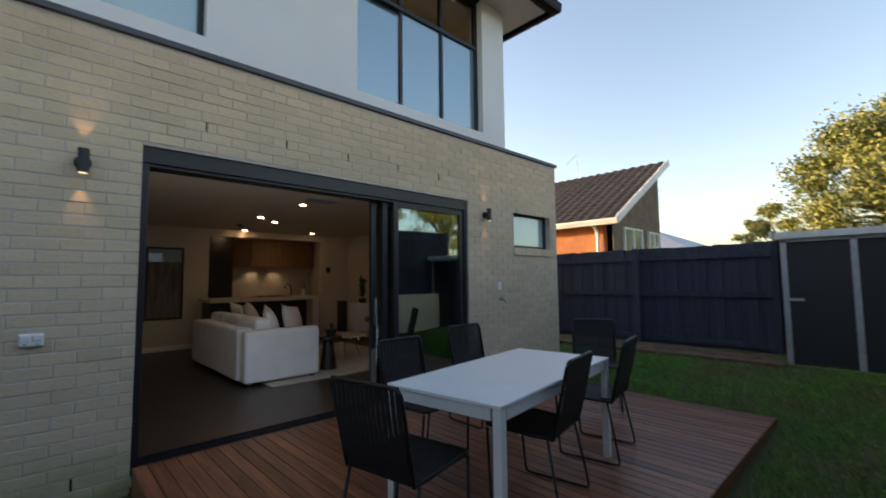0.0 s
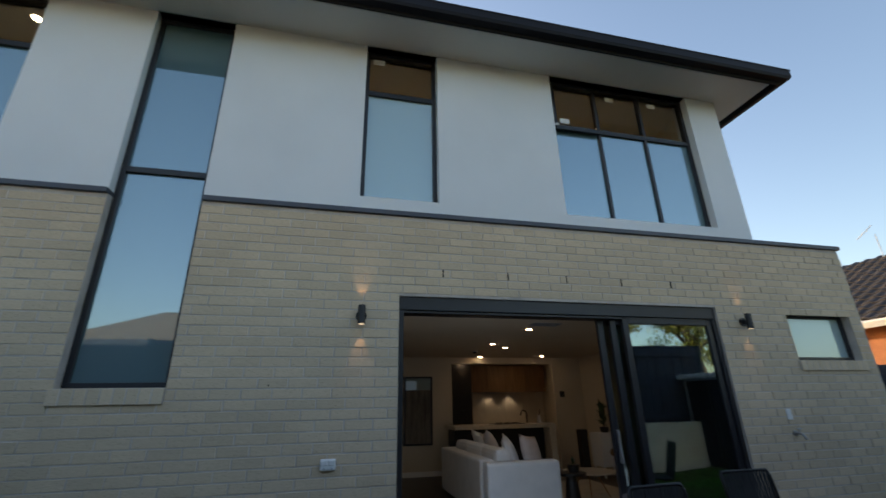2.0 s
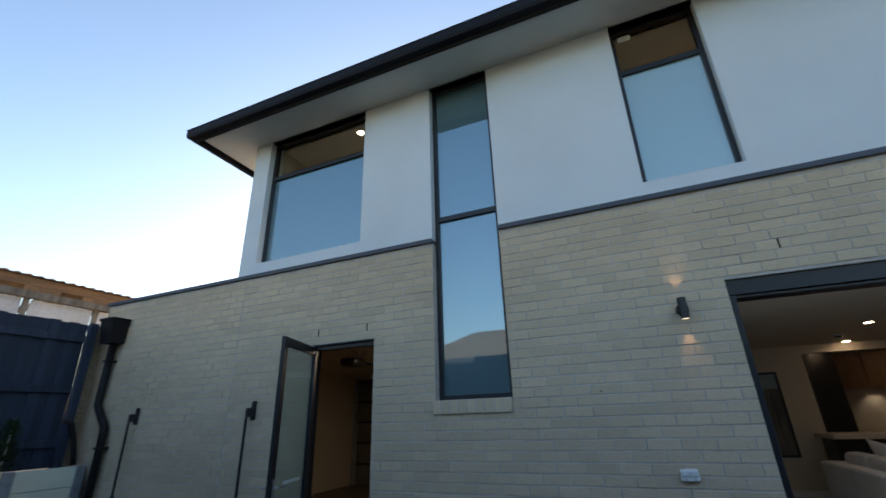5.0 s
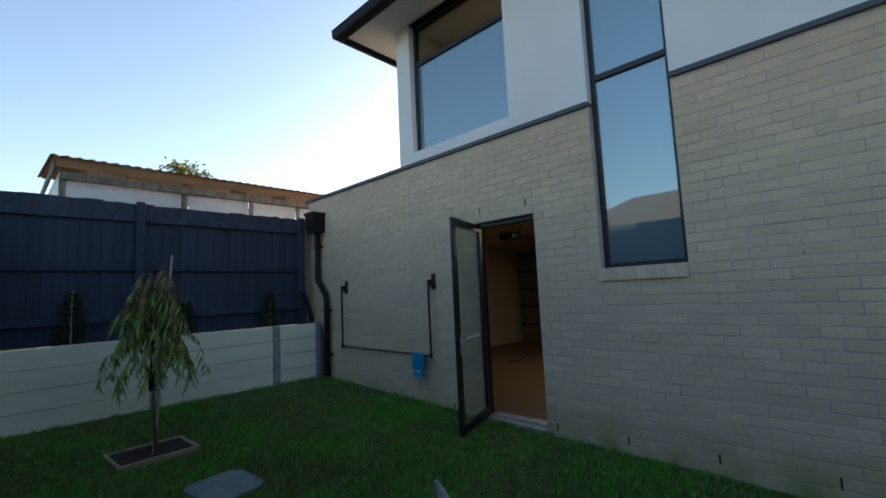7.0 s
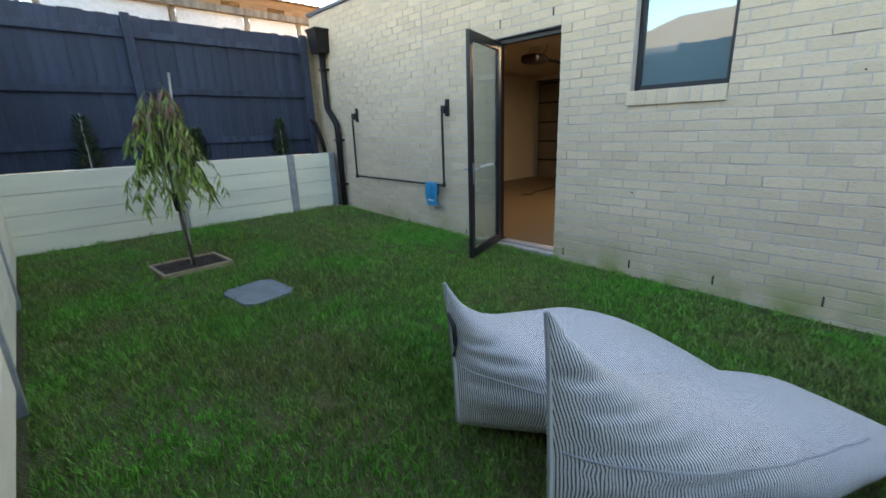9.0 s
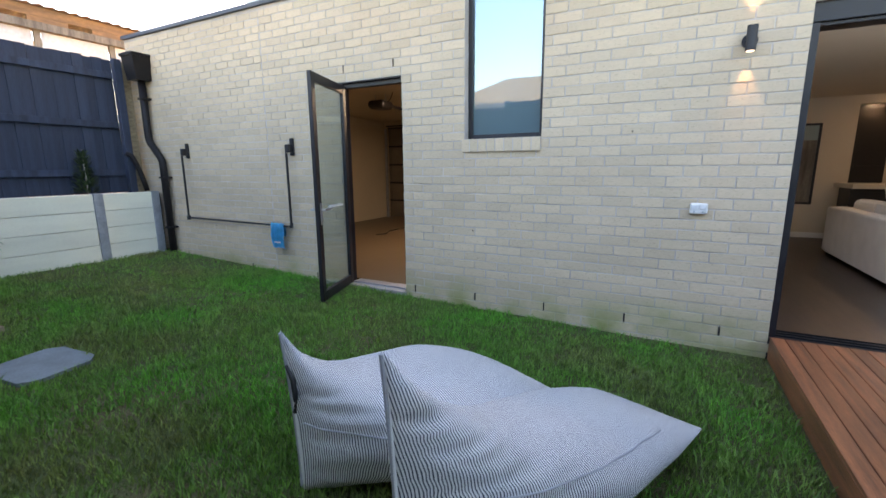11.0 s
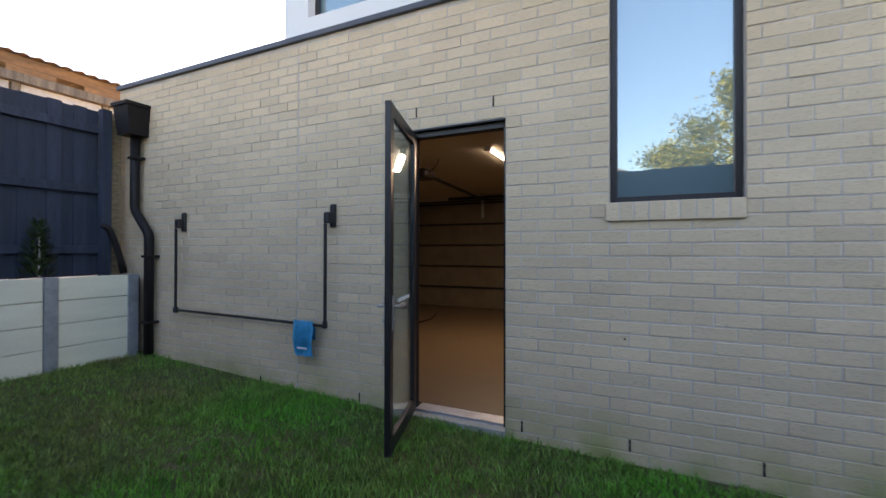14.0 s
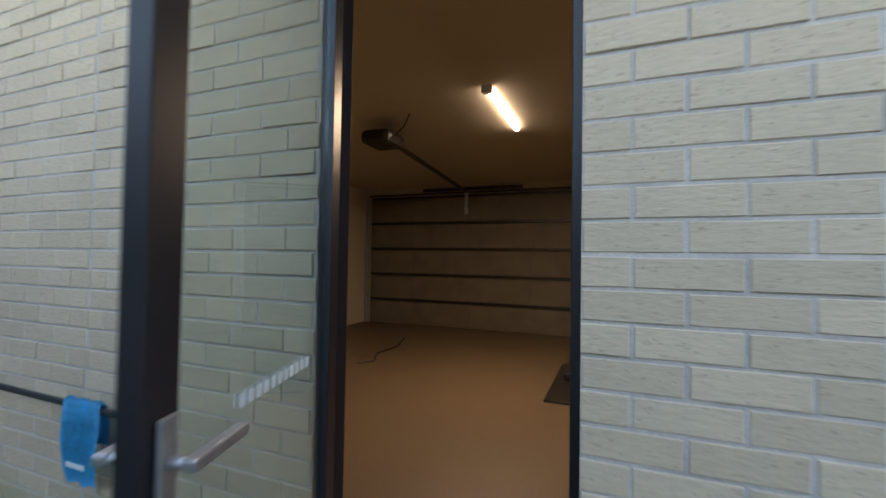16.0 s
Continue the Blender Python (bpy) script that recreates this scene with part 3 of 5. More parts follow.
def clothesline():
    c = thing("clothesline_frame", "black fold-down wall clothesline frame with square tubes", "clothesline")
    for x in (-6.36, -4.29):
        b = part("wall_bracket", box(x - 0.028, x + 0.028, 3.865, 3.8995, 1.575, 1.785, 0.012), FRAME, c)
        part("hinge_arm", box(x - 0.045, x + 0.02, 3.80, 3.864, 1.61, 1.71, 0.012), FRAME, b)
        part("drop_arm", box(x - 0.041, x - 0.016, 3.80, 3.825, 0.71, 1.609, 0.006), FRAME, c)
    part("cross_bar", tube([(-6.39, 3.815, 0.72), (-4.32, 3.815, 0.70)], 0.014, 8), FRAME, c)
    part("corner_joint", box(-4.338, -4.302, 3.797, 3.831, 0.68, 0.745, 0.006), FRAME, c)
    part("corner_joint", box(-6.415, -6.365, 3.795, 3.835, 0.69, 0.75, 0.006), FRAME, c)
    g = thing("blue_packet", "bright blue plastic packet hung over the bar", "packet")
    bm = bmesh.new()
    n = 9
    rows = []
    for j, (yy, zz) in enumerate(((3.835, 0.70), (3.836, 0.80), (3.834, 0.862), (3.815, 0.872), (3.797, 0.862), (3.791, 0.78), (3.789, 0.70), (3.79, 0.60), (3.792, 0.555))):
        row = []
        for i in range(n):
            x = -4.67 + 0.22 * i / (n - 1) + 0.008 * math.sin(j * 1.7)
            row.append(bm.verts.new((x + 0.012 * (zz < 0.62), yy + 0.007 * math.sin(i * 1.9 + j), zz - 0.135 - 0.004 * (i % 3))))
        rows.append(row)
    for a, b in zip(rows, rows[1:]):
        for i in range(n - 1):
            bm.faces.new((a[i], a[i + 1], b[i + 1], b[i]))
    bmesh.ops.solidify(bm, geom=bm.faces[:], thickness=0.004)
    bag = part("film", bm, BLUE_PLASTIC, g, smooth=True)
    part("print_bar", box(-4.61, -4.50, 3.7785, 3.7815, 0.48, 0.497), WHITE_PLASTIC, g, "white printed bar")


clothesline()


def rainwater():
    r = thing("downpipe", "dark brown rainwater head and cranked downpipe", "downpipe")
    bm = bmesh.new()
    z0, z1 = 2.70, 3.05
    a = [bm.verts.new(p) for p in ((-7.27, 3.69, z0), (-7.03, 3.69, z0), (-7.03, 3.8995, z0), (-7.27, 3.8995, z0))]
    b = [bm.verts.new(p) for p in ((-7.295, 3.65, z1), (-7.005, 3.65, z1), (-7.005, 3.8995, z1), (-7.295, 3.8995, z1))]
    for i in range(4):
        j = (i + 1) % 4
        bm.faces.new((a[i], a[j], b[j], b[i]))
    bm.faces.new(a), bm.faces.new(b)
    head = part("rain_head", bm, DARKPIPE, r)
    part("rim", box(-7.31, -6.99, 3.635, 3.899, z1 - 0.03, z1 + 0.012, 0.005), DARKPIPE, head)
    path = rounded([(-7.16, 3.82, 2.72), (-7.16, 3.82, 1.84), (-6.88, 3.82, 1.55), (-6.88, 3.82, 0.06)], 0.06)
    part("pipe", tube(path, 0.05, 14), DARKPIPE, r, smooth=True)
    for x, z in ((-7.16, 2.45), (-6.88, 1.30), (-6.88, 0.55)):
        part("pipe_clip", box(x - 0.056, x + 0.07, 3.765, 3.8995, z - 0.014, z + 0.014, 0.004), DARKPIPE, r)
    p = thing("flexible_pipe", "short bent black drainage pipe behind the planter", "pipe")
    part("hose", tube(rounded([(-7.30, 3.78, 1.10), (-7.34, 3.74, 1.38), (-7.36, 3.66, 1.62), (-7.40, 3.60, 1.66)], 0.12), 0.035, 10), DARKPIPE, p, smooth=True)


rainwater()

# ---- living room and kitchen behind the sliding door ----
FLOOR_Z = 0.075
WARM = (1.0, 0.70, 0.40)


def build_room():
    fl = tagged(part("floor_living", box(0.3, 6.17, 4.142, 13.0, -0.1, FLOOR_Z), TIMBER_FLOOR), "dark brown timber floor boards", "floor", kind="structure")
    w = tagged(new("wall_living"), "cream plaster walls of the living room", "wall", kind="structure")
    part("wall_west", box(0.12, 0.298, 4.17, 13.0, -0.1, 2.62), ROOM_WALL, w)
    part("wall_east", box(6.172, 6.30, 4.17, 13.0, -0.1, 2.62), ROOM_WALL, w)
    part("wall_end", box(0.3, 2.76, 10.2, 10.35, FLOOR_Z, 2.618), ROOM_WALL, w)
    part("wall_end", box(5.39, 6.17, 10.2, 10.35, FLOOR_Z, 2.618), ROOM_WALL, w)
    part("bulkhead", box(2.76, 5.39, 10.2, 10.35, 2.47, 2.618), ROOM_WALL, w)
    part("wall_kitchen", box(0.3, 6.17, 12.45, 12.6, FLOOR_Z, 2.618), ROOM_WALL, w)
    part("wall_reveal", box(0.3, 4.2, 4.162, 4.168, 2.52, 2.618), ROOM_WALL, w)
    tagged(part("ceiling", box(0.12, 6.3, 4.17, 13.0, 2.62, 2.70), ROOM_WALL), "plain cream plaster ceiling", "ceiling", kind="structure")
    tagged(part("baseboard", box(0.3, 2.75, 10.18, 10.198, FLOOR_Z, FLOOR_Z + 0.1, 0.004), TRIM), "painted skirting board along the end wall", "skirting", kind="structure")


build_room()


def downlight(x, y, z=2.618, energy=0.28):
    d = thing("downlight", "small round recessed downlight glowing warm white", "downlight", "ceiling downlights")
    part("trim_ring", tube([(x, y, z - 0.008), (x, y, z)], 0.058, 20), WHITE_PLASTIC, d)
    part("lens", tube([(x, y, z - 0.012), (x, y, z - 0.0085)], 0.045, 20), LAMP_WARM, d)
    if energy:
        lamp("downlight_beam", "SPOT", (x, y, z - 0.03), energy, WARM, None, 0.05, 110)


for x, y in ((2.98, 6.15), (2.97, 7.82), (3.43, 8.32), (3.43, 10.01), (4.91, 9.74), (1.2, 4.9), (4.6, 5.6)):
    downlight(x, y)
downlight(3.4, 11.4)


def ceiling_vent(x, y, z=2.618):
    v = thing("ceiling_vent", "dark slotted air vent set in the ceiling", "vent")
    part("backing", box(x - 0.20, x + 0.20, y - 0.085, y + 0.085, z - 0.004, z - 0.001), BLACK_GAP, v)
    for k in range(5):
        part("slat", box(x - 0.19, x + 0.19, y - 0.075 + 0.033 * k, y - 0.061 + 0.033 * k, z - 0.012, z - 0.005, 0.002), GALV, v)
    for q in ((x - 0.22, x - 0.20, y - 0.10, y + 0.10), (x + 0.20, x + 0.22, y - 0.10, y + 0.10), (x - 0.198, x + 0.198, y - 0.10, y - 0.086), (x - 0.198, x + 0.198, y + 0.086, y + 0.10)):
        part("frame", box(*q, z - 0.014, z - 0.001, 0.003), GALV, v)


ceiling_vent(3.05, 5.72)


def smoke_alarm(x, y, z=2.618):
    a = thing("smoke_alarm", "small round dark smoke alarm on the ceiling", "smoke alarm")
    part("base", cyl(x, y, z - 0.016, z - 0.001, 0.062, 24), GALV, a)
    part("dome", cyl(x, y, z - 0.045, z - 0.017, 0.036, 24, r2=0.055), DARK_PANEL, a)


smoke_alarm(2.99, 9.0)
downlight(4.9, 11.4)


def sofa():
    s = thing("sofa", "long off-white linen sofa with loose cushions", "sofa")
    z = FLOOR_Z
    part("base", box(2.10, 3.12, 6.07, 8.28, z + 0.05, z + 0.42, 0.03), LINEN, s)
    part("arm", box(2.08, 3.13, 5.85, 6.05, z + 0.04, z + 0.72, 0.035), LINEN, s)
    part("arm", box(2.08, 3.13, 8.30, 8.50, z + 0.04, z + 0.72, 0.035), LINEN, s)
    part("back", box(2.05, 2.27, 6.07, 8.28, z + 0.05, z + 0.74, 0.035), LINEN, s)
    for k in range(3):
        y = 6.085 + 0.73 * k
        part("seat_cushion", box(2.35, 3.10, y, y + 0.72, z + 0.425, z + 0.58, 0.05), LINEN, s)
        part("back_cushion", box(2.29, 2.53, y, y + 0.70, z + 0.50, z + 0.86, 0.07), LINEN, s)
    for x in (2.16, 3.04):
        for y in (5.93, 8.42):
            part("foot", box(x - 0.03, x + 0.03, y - 0.03, y + 0.03, z, z + 0.045), DARK_PANEL, s)


sofa()


def scatter_cushion(m, material, label):
    bm = bmesh.new()
    n, half = 9, 0.23
    top, low = {}, {}
    for i in range(n):
        for j in range(n):
            u, v = 2 * i / (n - 1) - 1, 2 * j / (n - 1) - 1
            puff = 0.085 * ((1 - u * u) * (1 - v * v)) ** 0.5
            pinch = 1 - 0.10 * (1 - u * u) * v * v - 0.10 * (1 - v * v) * u * u
            top[i, j] = bm.verts.new((half * u * pinch, half * v * pinch, puff + 0.004))
            low[i, j] = bm.verts.new((half * u * pinch, half * v * pinch, -puff - 0.004))
    for i in range(n - 1):
        for j in range(n - 1):
            bm.faces.new((top[i, j], top[i + 1, j], top[i + 1, j + 1], top[i, j + 1]))
            bm.faces.new((low[i, j], low[i, j + 1], low[i + 1, j + 1], low[i + 1, j]))
    bmesh.ops.remove_doubles(bm, verts=bm.verts, dist=0.009)
    c = part("scatter_cushion", bm, material, smooth=True)
    tagged(c, label, "cushion", "sofa cushions")
    c.matrix_basis = m


scatter_cushion(pose(2.92, 6.32, 0.87, 72, 8, 35), CUSHION, "blush pink scatter cushion propped on the sofa")
scatter_cushion(pose(2.62, 6.38, 0.86, 68, -10, 70), LINEN, "cream scatter cushion propped on the sofa")
scatter_cushion(pose(2.66, 7.3, 0.90, 65, 12, 80), CUSHION, "blush pink scatter cushion propped on the sofa")
scatter_cushion(pose(2.66, 7.85, 0.88, 65, -8, 95), LINEN, "cream scatter cushion propped on the sofa")


def living_furniture():
    tagged(part("rug", box(2.35, 5.1, 5.62, 8.6, FLOOR_Z, FLOOR_Z + 0.015, 0.004), RUG), "large pale wool rug on the dark floor", "rug")
    t = thing("side_table", "dark turned pedestal side table", "side table")
    x, y, z = 3.43, 6.15, FLOOR_Z + 0.015
    part("pedestal", cyl(x, y, z, z + 0.36, 0.13, 24, r2=0.085), DARK_PANEL, t, smooth=False)
    part("neck", cyl(x, y, z + 0.36, z + 0.47, 0.085, 24, r2=0.06), DARK_PANEL, t)
    part("top", cyl(x, y, z + 0.47, z + 0.50, 0.21, 32), DARK_PANEL, t)
    leafy("potted_plant", "small trailing green plant on the side table", (x + 0.05, y, z + 0.50), 0.09, 0.15, 26, 0.075)
    c = thing("coffee_table", "round glass-topped coffee table with thin gold legs", "coffee table")
    x, y = 4.15, 6.9
    part("top", cyl(x, y, z + 0.38, z + 0.395, 0.42, 36), STONE_TOP, c)
    for k in range(3):
        a = k * math.tau / 3
        part("leg", tube([(x + 0.12 * math.cos(a), y + 0.12 * math.sin(a), z + 0.378), (x + 0.34 * math.cos(a), y + 0.34 * math.sin(a), z)], 0.008, 6), OAK, c)
    p = thing("plant_stand", "white box plant stand on thin legs", "plant stand")
    x0, x1, y0, y1 = 5.50, 6.0, 8.6, 9.0
    part("box", box(x0, x1, y0, y1, 0.28, 0.92, 0.012), TRIM, p)
    for x in (x0 + 0.03, x1 - 0.03):
        for y in (y0 + 0.03, y1 - 0.03):
            part("leg", box(x - 0.015, x + 0.015, y - 0.015, y + 0.015, FLOOR_Z, 0.28), TRIM, p)
    part("round_cutout", tube([(5.75, 8.598, 0.55), (5.75, 8.59, 0.55)], 0.07, 20), OAK, p)
    leafy("tall_plant", "dark upright leafy plant on the white stand", (5.75, 8.8, 0.92), 0.10, 0.62, 34, 0.26)
    f = thing("speaker", "dark box speaker standing on the floor", "speaker")
    part("cabinet", box(5.30, 5.46, 9.0, 9.2, FLOOR_Z, 0.98, 0.01), DARK_PANEL, f)
    h = thing("thermostat", "small dark thermostat on the cream wall", "thermostat")
    part("body", box(5.53, 5.65, 10.175, 10.199, 1.67, 1.81, 0.008), DARK_PANEL, h)
    n = thing("framed_window", "black framed internal window with dark lower panel", "window")
    x0, x1, z0, z1 = 1.62, 2.28, 0.70, 2.17
    for nme, b in (("frame_side", (x0, x0 + 0.04, z0, z1)), ("frame_side", (x1 - 0.04, x1, z0, z1)), ("frame_rail", (x0 + 0.04, x1 - 0.04, z1 - 0.04, z1)), ("frame_rail", (x0 + 0.04, x1 - 0.04, z0, z0 + 0.04))):
        part(nme, box(b[0], b[1], 10.16, 10.199, b[2], b[3], 0.004), FRAME, n)
    part("blind", box(x0 + 0.04, x1 - 0.04, 10.18, 10.198, z0 + 0.04, 1.87), GREY_TIMBER, n, "grey lower blind")
    part("upper_glass", box(x0 + 0.04, x1 - 0.04, 10.18, 10.198, 1.872, z1 - 0.04), GLASS_FROST, n)


def leafy(name, label, place, pot_r, height, count, length):
    """A pot plant: a tapered pot and curved leaves."""
    x, y, z = place
    p = thing(name, label, "pot plant")
    part("pot", cyl(x, y, z, z + pot_r * 1.1, pot_r * 0.75, 18, r2=pot_r), DARK_PANEL, p)
    rnd = random.Random(name)
    bm = bmesh.new()
    for k in range(count):
        a, lean = rnd.uniform(0, math.tau), rnd.uniform(0.2, 0.9)
        d = Vector((math.cos(a), math.sin(a), 0))
        side = Vector((-d.y, d.x, 0))
        base = Vector((x, y, z + pot_r + rnd.uniform(0, 1) * max(0.0, height - length)))
        rows = []
        for s in (0, 0.35, 0.7, 1):
            c = base + d * (length * lean * s) + Vector((0, 0, length * (s * (1.2 - lean) - 0.35 * lean * s * s)))
            wd = 0.16 * length * math.sin(math.pi * (0.12 + 0.86 * s)) + 0.002
            rows.append((bm.verts.new(c + side * wd), bm.verts.new(c - side * wd)))
        for q, r in zip(rows, rows[1:]):
            bm.faces.new((q[0], q[1], r[1], r[0]))
    part("leaves", bm, SHRUB, p)


living_furniture()


def kitchen():
    z = FLOOR_Z
    i = thing("kitchen_island", "stone-topped kitchen island with dark panel front", "kitchen island")
    part("stone_top", box(2.53, 4.80, 9.15, 10.05, 1.04, 1.11, 0.004), STONE_TOP, i)
    part("end_panel", box(4.66, 4.80, 9.15, 10.05, z, 1.038, 0.004), STONE_TOP, i)
    part("body", box(2.60, 4.65, 9.45, 10.0, z, 1.038, 0.004), DARK_PANEL, i)
    b = thing("kitchen_bench", "back bench with oak cupboard fronts", "kitchen cabinet")
    part("body", box(2.8, 6.15, 11.85, 12.44, z, 0.98), OAK, b)
    part("bench_top", box(2.8, 6.15, 11.82, 12.44, 0.982, 1.02, 0.004), STONE_TOP, b)
    for k in range(4):
        u = thing("wall_cupboard", "oak veneer wall cupboard above the bench", "cupboard", "kitchen wall cupboards")
        x = 3.70 + 0.6 * k
        body = part("body", box(x, x + 0.595, 12.12, 12.44, 1.88, 2.61, 0.002), OAK, u)
        part("door", box(x + 0.003, x + 0.592, 12.10, 12.118, 1.86, 2.606, 0.002), OAK, u)
    t = thing("tall_cabinet", "tall dark oven and fridge cabinet", "cabinet")
    part("carcass", box(3.02, 3.68, 11.6, 12.44, z, 2.6, 0.003), DARK_PANEL, t)
    part("door", box(3.03, 3.67, 11.575, 11.598, z + 0.1, 1.4, 0.003), DARK_PANEL, t)
    part("door", box(3.03, 3.67, 11.575, 11.598, 1.41, 2.59, 0.003), DARK_PANEL, t)
    s = thing("splashback", "pale tiled splashback lit from above", "splashback")
    for k in range(4):
        part("panel", box(3.69 + 0.61 * k, 3.69 + 0.61 * k + 0.607, 12.43, 12.448, 1.022, 1.87, 0.002), STONE_TOP, s)
    for x in (4.40, 5.05):
        lamp("cupboard_light", "SPOT", (x, 12.28, 1.85), 0.8, (1.0, 0.82, 0.58), (x, 12.36, 1.0), 0.03, 100)
    c = thing("cooktop", "black gas cooktop on the stone bench", "cooktop")
    part("plate", box(3.55, 4.25, 9.5, 9.95, 1.1105, 1.12, 0.003), DARK_PANEL, c)
    for x in (3.7, 3.9, 4.1):
        part("trivet", tube([(x - 0.08, 9.72, 1.135), (x + 0.08, 9.72, 1.135)], 0.008, 6), BLACK_STEEL, c)
        part("burner", cyl(x, 9.72, 1.12, 1.132, 0.045, 16), BLACK_STEEL, c)
    f = thing("kitchen_tap", "dark gooseneck kitchen tap", "tap")
    part("spout", tube(rounded([(4.45, 9.85, 1.11), (4.45, 9.85, 1.36), (4.33, 9.85, 1.40), (4.30, 9.85, 1.28)], 0.08), 0.013, 10), BLACK_STEEL, f, smooth=True)
    v = thing("vase", "slim pale ceramic vase on the island", "vase")
    part("body", cyl(4.68, 9.7, 1.11, 1.28, 0.055, 20, r2=0.03), LINEN, v)
    part("dried_stems", tube([(4.68, 9.7, 1.24), (4.72, 9.7, 1.40)], 0.012, 6), BARK, v)


kitchen()

# ---- garage behind the side door ----
def build_garage():
    tagged(part("floor_garage", box(-7.37, 0.0, 4.162, 10.4, -0.2, 0.04), GARAGE_FLOOR), "bare buff concrete garage floor with stains", "floor", kind="structure")
    w = tagged(new("wall_garage"), "plain plastered garage walls", "wall", kind="structure")
    part("wall_west", box(-7.36, -7.30, 4.17, 10.4, 0.04, 2.8), GARAGE_WALL, w)
    part("wall_east", box(-0.1, 0.11, 4.17, 10.4, 0.04, 2.8), GARAGE_WALL, w)
    bm = bmesh.new()
    for xa, xb, za, zb in holed_wall(-7.298, -0.102, 0.04, 2.8, [(-7.22, -1.9, 0.0, 2.54)]):
        box(xa, xb, 10.25, 10.4, za, zb, bm=bm)
    part("wall_front", bm, GARAGE_WALL, w)
    bm = bmesh.new()
    for xa, xb, za, zb in holed_wall(-7.298, -0.102, 0.04, 2.8, [(DOOR[0] - 0.25, DOOR[1] + 0.15, 0.0, 2.42), TALL]):
        box(xa, xb, 4.165, 4.185, za, zb, bm=bm)
    part("lining", bm, GARAGE_WALL, w)
    tagged(part("ceiling_garage", box(-7.36, 0.11, 4.165, 10.4, 2.70, 2.80), GARAGE_WALL), "plain plaster garage ceiling", "ceiling", kind="structure")
    d = thing("garage_door", "closed dark sectional garage door with steel stiffeners", "garage door")
    for k in range(5):
        s = part("door_panel", box(-7.20, -1.92, 10.28, 10.32, 0.045 + 0.497 * k, 0.045 + 0.497 * (k + 1) - 0.006, 0.003), ROLLER, d)
        part("stiffener", box(-7.18, -1.94, 10.235, 10.278, 0.045 + 0.497 * k + 0.45, 0.045 + 0.497 * k + 0.50, 0.004), BLACK_STEEL, s)
    for x in (-7.16, -6.25, -5.1, -4.0, -2.9, -2.0):
        part("end_stile", box(x - 0.03, x + 0.03, 10.262, 10.279, 0.06, 2.52, 0.002), ROLLER, d)
    for x in (-7.245, -1.86):
        part("vertical_track", box(x - 0.025, x + 0.025, 10.18, 10.245, 0.04, 2.5, 0.004), GALV, d)
    part("torsion_bar", tube([(-6.0, 10.16, 2.62), (-4.1, 10.16, 2.62)], 0.035, 10), BLACK_STEEL, d)
    part("header_rail", tube([(-7.2, 10.18, 2.56), (-1.9, 10.18, 2.56)], 0.02, 8), BLACK_STEEL, d)
    part("arm", box(-5.15, -5.09, 10.10, 10.13, 2.15, 2.58, 0.003), GALV, d)
    o = thing("door_opener", "ceiling-mounted garage door opener with a long rail", "door opener")
    part("motor_head", box(-4.98, -4.64, 6.35, 6.72, 2.45, 2.60, 0.06), DARK_PANEL, o)
    part("rail", tube([(-4.81, 6.70, 2.55), (-5.12, 10.1, 2.56)], 0.03, 8), BLACK_STEEL, o)
    for x in (-4.92, -4.70):
        part("hanger", tube([(x, 6.55, 2.60), (x + 0.02, 6.5, 2.70)], 0.006, 6), GALV, o)
    part("release_cord", tube([(-4.66, 6.5, 2.54), (-4.5, 6.4, 2.60), (-4.42, 6.35, 2.69)], 0.007, 6), DARK_PANEL, o)
    b = thing("batten_light", "bright white batten ceiling light, switched on", "batten light")
    part("end_cap", box(-3.60, -3.52, 5.96, 6.02, 2.64, 2.70, 0.006), TRIM, b)
    part("tube", box(-3.583, -3.537, 6.02, 7.13, 2.665, 2.70, 0.01), LAMP_TUBE, b, "glowing diffuser")
    l = lamp("batten_glow", "AREA", (-3.56, 6.58, 2.62), 6.5, (1.0, 0.80, 0.55), None, 0.1)
    l.data.shape, l.data.size, l.data.size_y = "RECTANGLE", 0.08, 1.1
    m = thing("floor_mat", "folded grey sheet lying on the garage floor", "mat")
    bm = box(-3.2, -2.6, 6.7, 8.2, 0.041, 0.06, 0.004)
    part("sheet", bm, DARK_PANEL, m)
    part("fold", box(-3.1, -2.65, 7.4, 8.1, 0.062, 0.16, 0.03), DARK_PANEL, m)
    c = thing("cable_scrap", "thin dark scrap of cable on the floor", "cable")
    part("strand", tube([(-5.50, 7.20, 0.047), (-5.36, 7.38, 0.05), (-5.55, 7.75, 0.047), (-5.52, 8.3, 0.047), (-5.74, 8.95, 0.047)], 0.012, 6), DARKPIPE, c)


build_garage()


